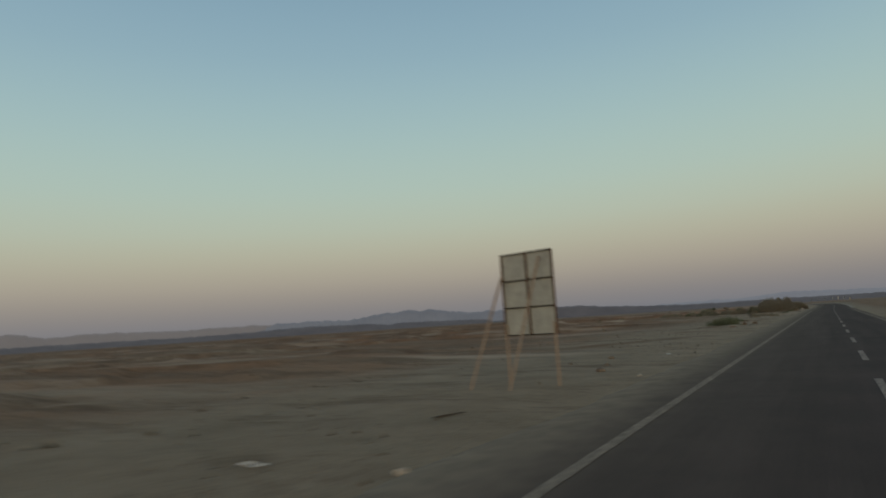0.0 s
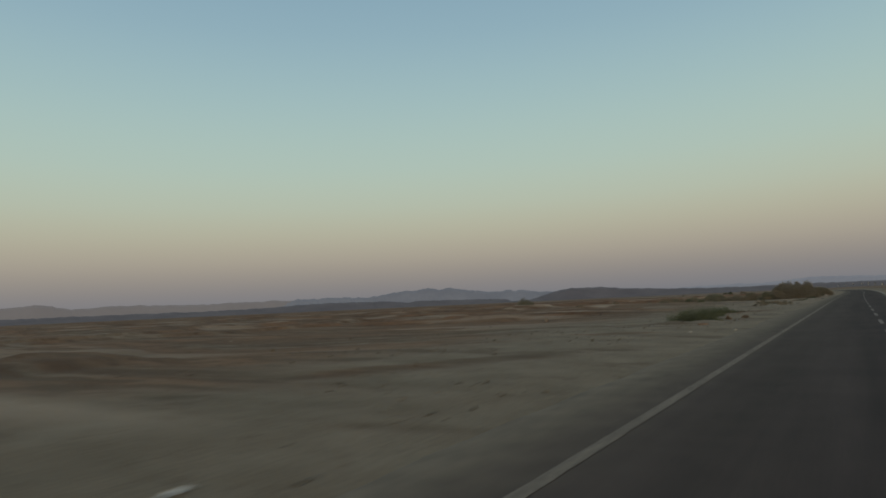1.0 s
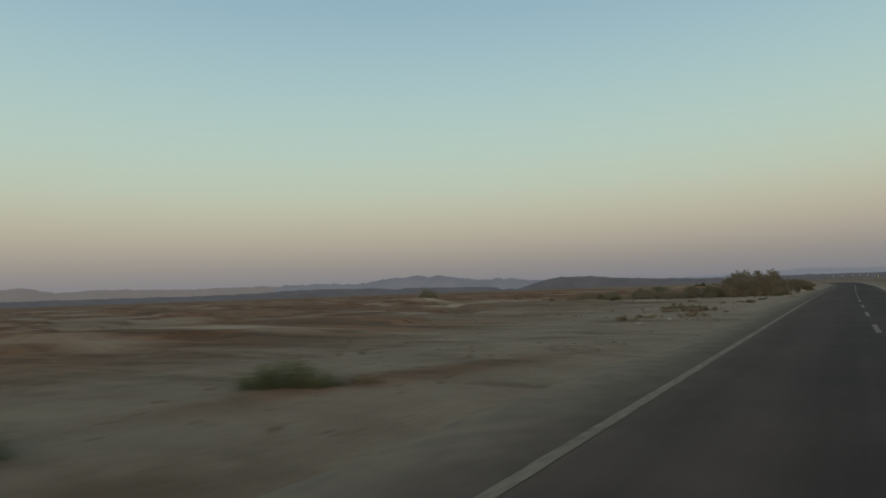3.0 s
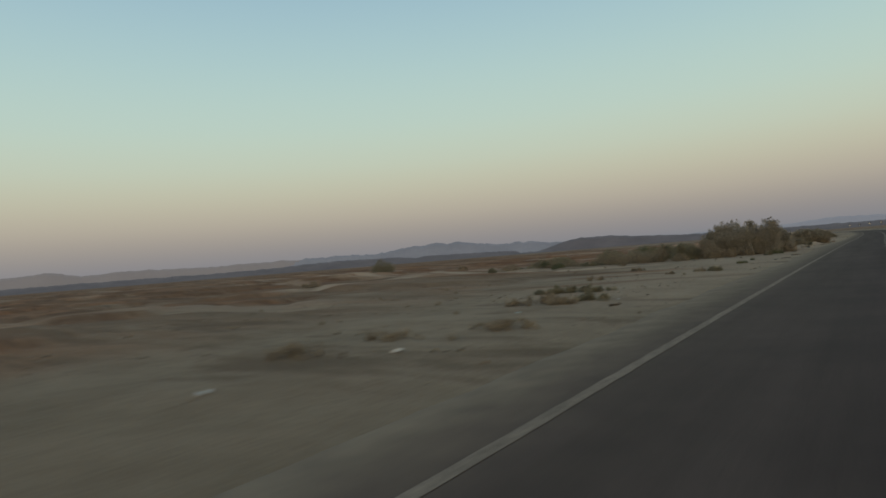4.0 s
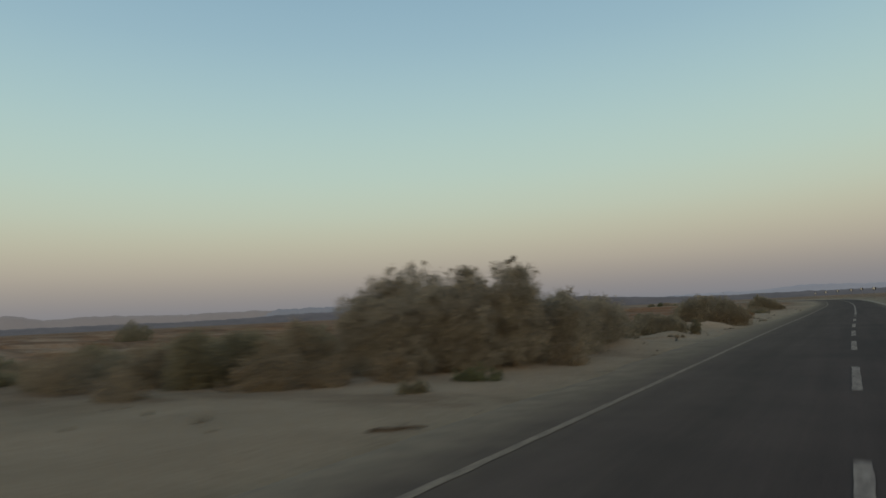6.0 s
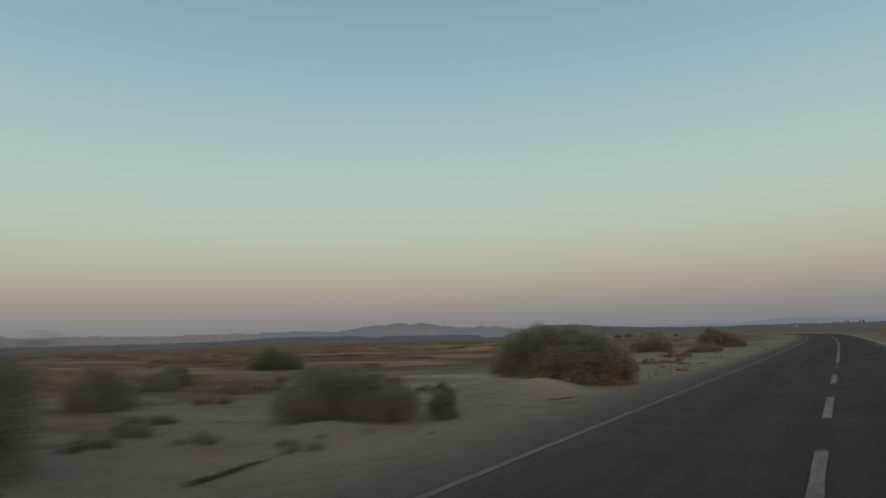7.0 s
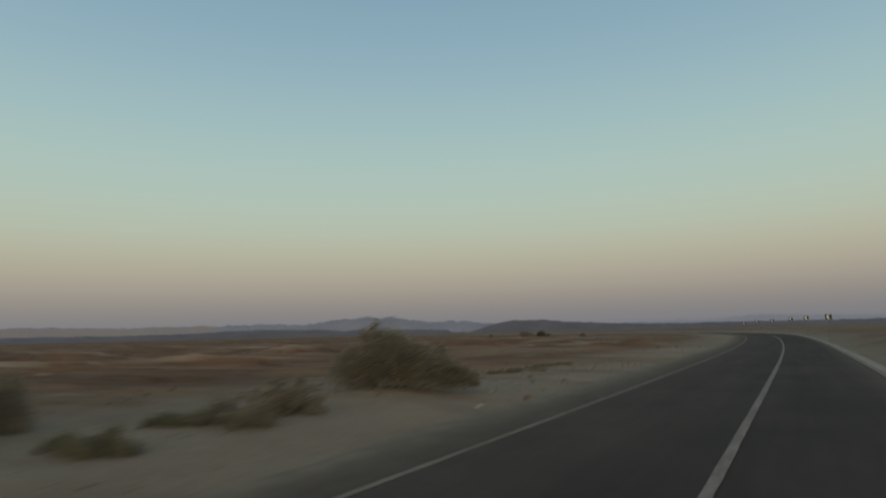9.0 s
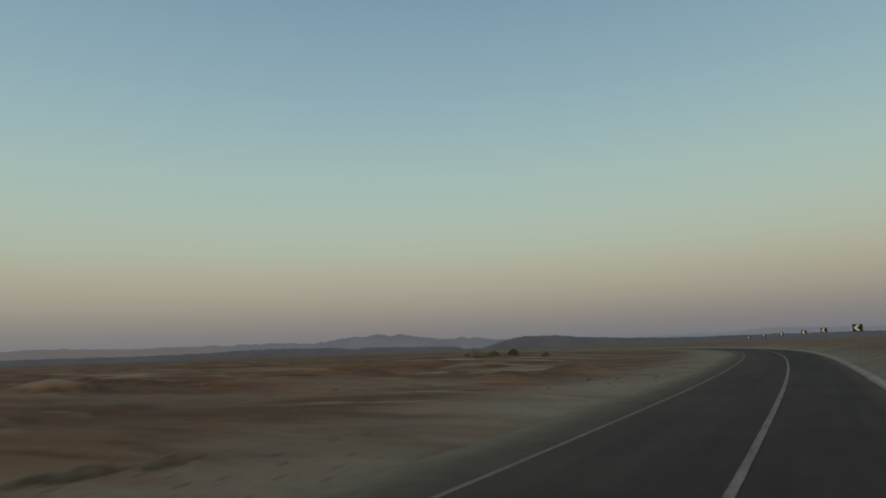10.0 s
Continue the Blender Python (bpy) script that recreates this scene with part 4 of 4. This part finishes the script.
build_shrubs()
big_bush()
pointed_bush()
for k, (x, y, w, h) in enumerate([(-7.8, 141.6, 2.0, 2.15), (-7.4, 143.6, 2.8, 3.2), (-6.6, 142.4, 2.2, 2.6), (-6.1, 144.0, 1.7, 2.95), (-5.4, 143.2, 2.1, 2.5), (-6.9, 141.6, 2.0, 2.1), (-5.9, 142.4, 2.0, 2.0), (-5.0, 145.0, 2.0, 2.45),
                                  (-4.65, 143.9, 1.7, 3.05), (-4.3, 146.0, 2.2, 2.2), (-4.6, 148.2, 2.2, 1.9), (-9.1, 143.2, 2.1, 2.5), (-5.6, 146.2, 2.2, 2.2), (-8.3, 143.4, 2.2, 2.85), (-4.7, 150.4, 2.2, 1.75)]):
    thicket_tree(x, y, w, h, 3 + k, k == 8)


# ---------------------------------------------------------------- road sign seen from behind
PANEL = plain_material("bare_sheet_metal", (0.28, 0.285, 0.265), (0.40, 0.405, 0.375), 3, 0.6, 0.0, 0.004)
RUST = plain_material("rusty_steel_frame", (0.06, 0.035, 0.022), (0.15, 0.085, 0.05), 14, 0.8, 0.0, 0.004)
DARK_STEEL = plain_material("dark_steel_bar", (0.018, 0.014, 0.012), (0.045, 0.034, 0.027), 14, 0.8, 0.0, 0.004)
DUSTY_STEEL = plain_material("dusty_pale_steel_leg", (0.24, 0.18, 0.135), (0.34, 0.265, 0.205), 9, 0.7, 0.0, 0.004)


def build_road_sign():
    x, y, w, z0, z1 = -4.0, 14.9, 1.6, 1.24, 3.335
    base = new("road_sign")
    g = ground_at(x, y)
    base.matrix_world = pose(x, y, g, 0, 0, -11)
    z0, z1 = z0 - g, z1 - g
    h = (z1 - z0) / 3
    for i in range(2):
        for k in range(3):
            part("panel", box((w / 2 - 0.008, 0.012, h - 0.008), ((i - 0.5) * w / 2, 0.03, z0 + h * (k + 0.5)), bevel=0.002), PANEL, base, "dull grey sheet metal panel")
    for i in (-1, 0, 1):
        part("upright", bar((i * (w / 2 - 0.02), 0, z0), (i * (w / 2 - 0.02), 0, z1), 0.045, 0.045), RUST, base, "rust-brown steel upright")
    for k in range(4):
        part("crossbar", bar((-w / 2, -0.004, z0 + h * k), (w / 2, -0.004, z0 + h * k), 0.035, 0.03), DARK_STEEL, base, "dark steel crossbar")
    for i in (-1, 1):
        part("leg", bar((i * (w / 2 - 0.06), -0.03, -0.2), (i * (w / 2 - 0.06), -0.03, z0 + 0.3), 0.055, 0.055), DUSTY_STEEL, base)
    part("brace", bar((-w / 2 + 0.05, -0.06, z1 - 0.55), (-w / 2 - 0.25, -1.35, -0.15), 0.05, 0.05), DUSTY_STEEL, base)
    part("brace", bar((w / 2 - 0.35, -0.06, z1 - 0.15), (0.08, -1.25, -0.15), 0.05, 0.05), DUSTY_STEEL, base)
    tagged(base, "back of a tall road sign on slanting steel legs", "road sign")


build_road_sign()

# ---------------------------------------------------------------- chevron signs round the bend
BLACK = plain_material("black_sign_film", (0.012, 0.012, 0.013), (0.025, 0.025, 0.026), 8, 0.5, 0.0, 0.001)
WHITE = plain_material("white_sign_film", (0.62, 0.61, 0.58), (0.78, 0.77, 0.73), 6, 0.5, 0.0, 0.001)
POST = plain_material("dusty_post", (0.12, 0.10, 0.08), (0.22, 0.18, 0.14), 10, 0.6, 0.0, 0.003)


def build_chevrons():
    base = new("chevron_sign")
    part("post", bar((0, 0.035, -1.9), (0, 0.035, 1.5), 0.055, 0.05), POST, base)
    board = part("board", box((0.9, 0.02, 0.76), (0, 0, 1.55), bevel=0.008), BLACK, base, "square black board")
    bm = bmesh.new()
    pts = [(0.21, 0.32), (-0.08, 0.32), (-0.36, 0.0), (-0.08, -0.32), (0.21, -0.32), (-0.06, 0.0)]
    front = [bm.verts.new((a, -0.014, 1.55 + c)) for a, c in pts]
    back = [bm.verts.new((a, -0.006, 1.55 + c)) for a, c in pts]
    bm.faces.new(front[0:3] + [front[5]])
    bm.faces.new([front[2], front[3], front[4], front[5]])
    for i in range(6):
        j = (i + 1) % 6
        bm.faces.new([front[j], front[i], back[i], back[j]])
    bmesh.ops.recalc_face_normals(bm, faces=bm.faces)
    part("chevron", bm, WHITE, board, "white arrowhead pointing into the bend")
    tagged(base, "black and white bend chevron sign on a short post", "road sign", "chevron signs")
    # x, y and height of the middle of each board
    places = [(7.75, 219.3, 1.86), (6.98, 258.8, 2.26), (5.57, 280.7, 2.41), (3.88, 292.7, 2.4), (1.15, 307.1, 2.38), (-1.5, 317.0, 2.29), (-4.21, 325.9, 2.21)]
    for i, (x, y, z) in enumerate(places):
        m = pose(x, y, z - 1.55 * 0.58, 0, random.uniform(-3, 3), 4 + i * 4)
        if i == 0:
            base.matrix_world = m @ Matrix.Diagonal((0.58, 0.8, 0.58, 1.0))
        else:
            copy_thing(base, m)


build_chevrons()


# ---------------------------------------------------------------- stones and litter
def stone_mesh(rng, name, w, h, mat):
    bm = bmesh.new()
    bmesh.ops.create_icosphere(bm, subdivisions=2, radius=0.5)
    o = rng.random() * 50
    for v in bm.verts:
        k = 1 + 0.35 * noise.noise(v.co * 2.2 + Vector((o, 0, 0)))
        v.co = Vector((v.co.x * w * k, v.co.y * w * 0.7 * k, v.co.z * h * k))
    me = bpy.data.meshes.new(name)
    bm.to_mesh(me)
    bm.free()
    me.materials.append(mat)
    return me


def stone(x, y, w, h, mat, label):
    rng = random.Random(int(x * 31 + y * 7))
    ob = new("stone", stone_mesh(rng, "stone", w, h * 1.6, mat))
    ob.matrix_world = pose(x, y, ground_at(x, y) + h * 0.25, 0, 0, rng.uniform(0, 360))
    tagged(ob, label, "stone", "loose stones")


stone(-1.9, 6.1, 0.18, 0.07, PALE_ROCK, "flat pale stone on the sand verge")
stone(-2.0, 17.2, 0.16, 0.05, PALE_ROCK, "flat pale stone on the sand verge")
stone(-19.2, 69.6, 0.6, 0.28, ROCK, "dark brown rock on the desert floor")
CLOD = plain_material("orange_earth", (0.17, 0.10, 0.06), (0.27, 0.17, 0.11), 6, relief=0.02)
stone(-4.3, 55.3, 0.65, 0.09, CLOD, "orange-brown lump of earth below a shrub")
for x, y, w in ((-9.5, 56.3, 0.22), (-3.5, 48.7, 0.2), (-2.1, 50.6, 0.16), (-1.8, 205.2, 0.18), (-2.8, 208.0, 0.18)):
    stone(x, y, w, 0.06, PALE_ROCK, "flat pale stone on the sand verge")
for x, y in ((-1.4, 207.1), (-2.1, 212.0)):
    stone(x, y, 0.2, 0.1, ROCK, "dark brown rock on the sand verge")
stone(-1.9, 176.7, 0.42, 0.1, ROCK, "dark flat rock on the sand verge")


# ---------------------------------------------------------------- loose gravel and dry tufts
def build_gravel():
    """Pebbles and small rocks strewn over the sand on the near side of the road."""
    rng = np.random.default_rng(21)
    n = 16000
    ss = rng.uniform(0, 285, n)
    dd = -1.7 - rng.gamma(1.3, 6.0, n)
    x, y = on_road(ss, dd)
    patchy = np.array([noise.fractal(Vector((a * 0.16, b * 0.2, 9.4)), 0.9, 2.0, 3) for a, b in zip(x, y)])
    keep = rng.random(n) < 0.06 + step(0.0, 0.45, patchy)
    x, y, dd = x[keep], y[keep], dd[keep]
    n = len(x)
    z = height(x, y)
    size = 0.015 + 0.035 * rng.random(n) ** 4 + 0.0016 * np.abs(dd) * rng.random(n)
    shape = np.array([(1, 0, 0), (0, 1, 0), (-1, 0, 0), (0, -1, 0), (0, 0, 0.7), (0, 0, -0.4)])
    tri = np.array([(0, 1, 4), (1, 2, 4), (2, 3, 4), (3, 0, 4), (1, 0, 5), (2, 1, 5), (3, 2, 5), (0, 3, 5)])
    jit = 1 + 0.35 * rng.normal(size=(n, 6, 1))
    v = shape[None] * jit * size[:, None, None] * rng.uniform(0.7, 1.5, (n, 1, 3)) + np.stack([x, y, z + size * 0.15], 1)[:, None]
    f = tri[None] + 6 * np.arange(n)[:, None, None]
    me = mesh_of("gravel", v.reshape(-1, 3).tolist(), f.reshape(-1, 3).tolist(), GRAVEL)
    tagged(new("gravel", me), "brown and pale pebbles strewn over the sand", "gravel", kind="stuff")


def build_tufts():
    """Low dry tufts: short blades fanning out of the sand."""
    rng = np.random.default_rng(33)
    n, per = 900, 26
    ss = rng.uniform(0, 285, n)
    dd = -2.8 - rng.gamma(1.6, 5.0, n)
    x, y = on_road(ss, dd)
    patchy = np.array([noise.fractal(Vector((a * 0.13, b * 0.15, 2.9)), 0.9, 2.0, 3) for a, b in zip(x, y)])
    keep = rng.random(n) < 0.03 + step(0.05, 0.5, patchy)
    x, y = x[keep], y[keep]
    n = len(x)
    z = height(x, y)
    big = 0.07 + 0.16 * rng.random(n) ** 2
    a = rng.uniform(0, 2 * math.pi, (n, per))
    lean = rng.uniform(0.2, 1.2, (n, per))
    tip = np.stack([np.cos(a) * lean, np.sin(a) * lean, 1.0 * np.ones_like(a)], 2) * (big[:, None] * rng.uniform(0.5, 1.1, (n, per)))[..., None]
    root = np.stack([x, y, z - 0.01], 1)[:, None] + np.stack([np.cos(a), np.sin(a), 0 * a], 2) * (big[:, None] * 0.5 * rng.random((n, per)))[..., None]
    side = np.stack([-np.sin(a), np.cos(a), 0 * a], 2) * 0.010
    v = np.stack([root - side, root + side, root + tip], 2).reshape(-1, 3)
    f = np.arange(len(v)).reshape(-1, 3)
    me = mesh_of("dry_tufts", v.tolist(), f.tolist(), LEAF_BROWN)
    tagged(new("dry_tufts", me), "low dry brown tufts on the sand", "dry grass", kind="stuff")


GRAVEL = leaf_material("mixed_pebbles", (0.10, 0.075, 0.052), (0.20, 0.155, 0.11), (0.36, 0.31, 0.24))
build_gravel()
build_tufts()


# ---------------------------------------------------------------- dead wood and litter on the verge
def dead_branch(a, b, r, seed):
    """A crooked dry stick with a side twig, lying on the sand."""
    rng = random.Random(seed)
    ax, ay, bx, by = a[0], a[1], b[0], b[1]
    n, pts = 7, []
    for k in range(n):
        q = k / (n - 1)
        x = (bx - ax) * (q - 0.5) + rng.uniform(-0.03, 0.03)
        y = (by - ay) * (q - 0.5) + rng.uniform(-0.03, 0.03)
        pts.append((x, y, r * 0.8 + rng.uniform(0, 0.02)))
    v, f = [], []
    for k in range(n):
        for i in range(6):
            ang = 2 * math.pi * i / 6
            w = r * (1 - 0.6 * k / n)
            v.append((pts[k][0], pts[k][1] + w * math.cos(ang), pts[k][2] + w * math.sin(ang)) if abs(bx - ax) > abs(by - ay) else (pts[k][0] + w * math.cos(ang), pts[k][1], pts[k][2] + w * math.sin(ang)))
    for k in range(n - 1):
        for i in range(6):
            j = (i + 1) % 6
            f.append((k * 6 + i, k * 6 + j, k * 6 + 6 + j, k * 6 + 6 + i))
    m = pts[3]
    tube(v, f, [(m[0], m[1], m[2]), (m[0] + 0.06, m[1] + 0.05, m[2] + 0.05), (m[0] + 0.1, m[1] + 0.14, m[2] + 0.08)], r * 0.5, r * 0.15)
    ob = new("dead_branch", mesh_of("dead_branch", v, f, DARK_WOOD))
    cx, cy = (ax + bx) / 2, (ay + by) / 2
    ob.matrix_world = pose(cx, cy, ground_at(cx, cy) - 0.005)
    tagged(ob, "dark dry branch lying on the sand verge", "branch", "dead branches")


def litter(x, y, w, d, mat, label, seed):
    """A crumpled scrap of plastic."""
    rng = random.Random(seed)
    nx, ny = 7, 5
    v = [((i / (nx - 1) - 0.5) * w + rng.uniform(-0.1, 0.1) * w / nx, (j / (ny - 1) - 0.5) * d + rng.uniform(-0.1, 0.1) * d / ny,
          0.02 + rng.random() ** 2 * 0.45 * min(w, d)) for j in range(ny) for i in range(nx)]
    f = [(j * nx + i, j * nx + i + 1, (j + 1) * nx + i + 1, (j + 1) * nx + i) for j in range(ny - 1) for i in range(nx - 1)]
    ob = new("plastic_litter", mesh_of("plastic_litter", v, f, mat))
    thick = ob.modifiers.new("thickness", "SOLIDIFY")
    thick.thickness = 0.003
    ob.matrix_world = pose(x, y, ground_at(x, y), 0, 0, rng.uniform(0, 180))
    tagged(ob, label, "litter", "litter")


DARK_WOOD = plain_material("dark_dry_wood", (0.035, 0.028, 0.022), (0.085, 0.065, 0.048), 20)
WHITE_PLASTIC = plain_material("white_plastic", (0.45, 0.45, 0.43), (0.65, 0.65, 0.62), 12, 0.5)
BLUE_PLASTIC = plain_material("pale_blue_plastic", (0.25, 0.36, 0.38), (0.38, 0.48, 0.5), 12, 0.5)
dead_branch((-2.72, 154.35), (-3.1, 155.72), 0.038, 1)
dead_branch((-2.47, 135.0), (-1.88, 135.5), 0.032, 2)
dead_branch((-2.5, 164.1), (-2.1, 164.6), 0.022, 3)
dead_branch((-2.15, 176.7), (-1.95, 177.0), 0.04, 11)
dead_branch((-4.02, 187.35), (-3.95, 187.7), 0.022, 12)
dead_branch((-3.62, 9.6), (-3.43, 10.26), 0.022, 4)
dead_branch((-3.45, 101.8), (-3.28, 102.2), 0.03, 5)
dead_branch((-2.51, 130.3), (-2.06, 130.85), 0.02, 6)
dead_branch((-2.66, 128.4), (-2.58, 128.95), 0.022, 7)
dead_branch((-3.15, 182.0), (-2.65, 182.15), 0.028, 9)
dead_branch((-2.3, 182.2), (-1.95, 182.6), 0.022, 10)
dead_branch((-4.0, 186.8), (-3.97, 187.0), 0.02, 8)
for x, y, w in ((-3.46, 18.5, 0.3), (-3.86, 20.45, 0.2), (-4.5, 23.1, 0.24), (-5.3, 21.0, 0.2), (-2.9, 157.7, 0.22), (-2.7, 158.4, 0.2), (-4.0, 176.2, 0.24), (-3.2, 179.0, 0.2)):
    stone(x, y, w, w * 0.35, ROCK, "dark brown rock on the sand verge")
litter(-2.86, 24.85, 0.2, 0.12, WHITE_PLASTIC, "white plastic scrap on the sand verge", 1)
litter(-3.98, 5.78, 0.5, 0.07, WHITE_PLASTIC, "thin white plastic strip on the sand", 2)
litter(-4.95, 60.0, 0.3, 0.2, BLUE_PLASTIC, "pale blue plastic bag beside a green shrub", 4)
litter(-5.4, 100.3, 0.14, 0.06, BLUE_PLASTIC, "pale plastic scrap on the sand verge", 7)
litter(-3.9, 103.8, 0.1, 0.04, WHITE_PLASTIC, "white plastic scrap on the sand verge", 8)
litter(-5.0, 90.6, 0.24, 0.1, WHITE_PLASTIC, "white plastic scrap on the sand verge", 5)
litter(-4.6, 94.2, 0.22, 0.12, WHITE_PLASTIC, "white plastic scrap on the sand verge", 6)
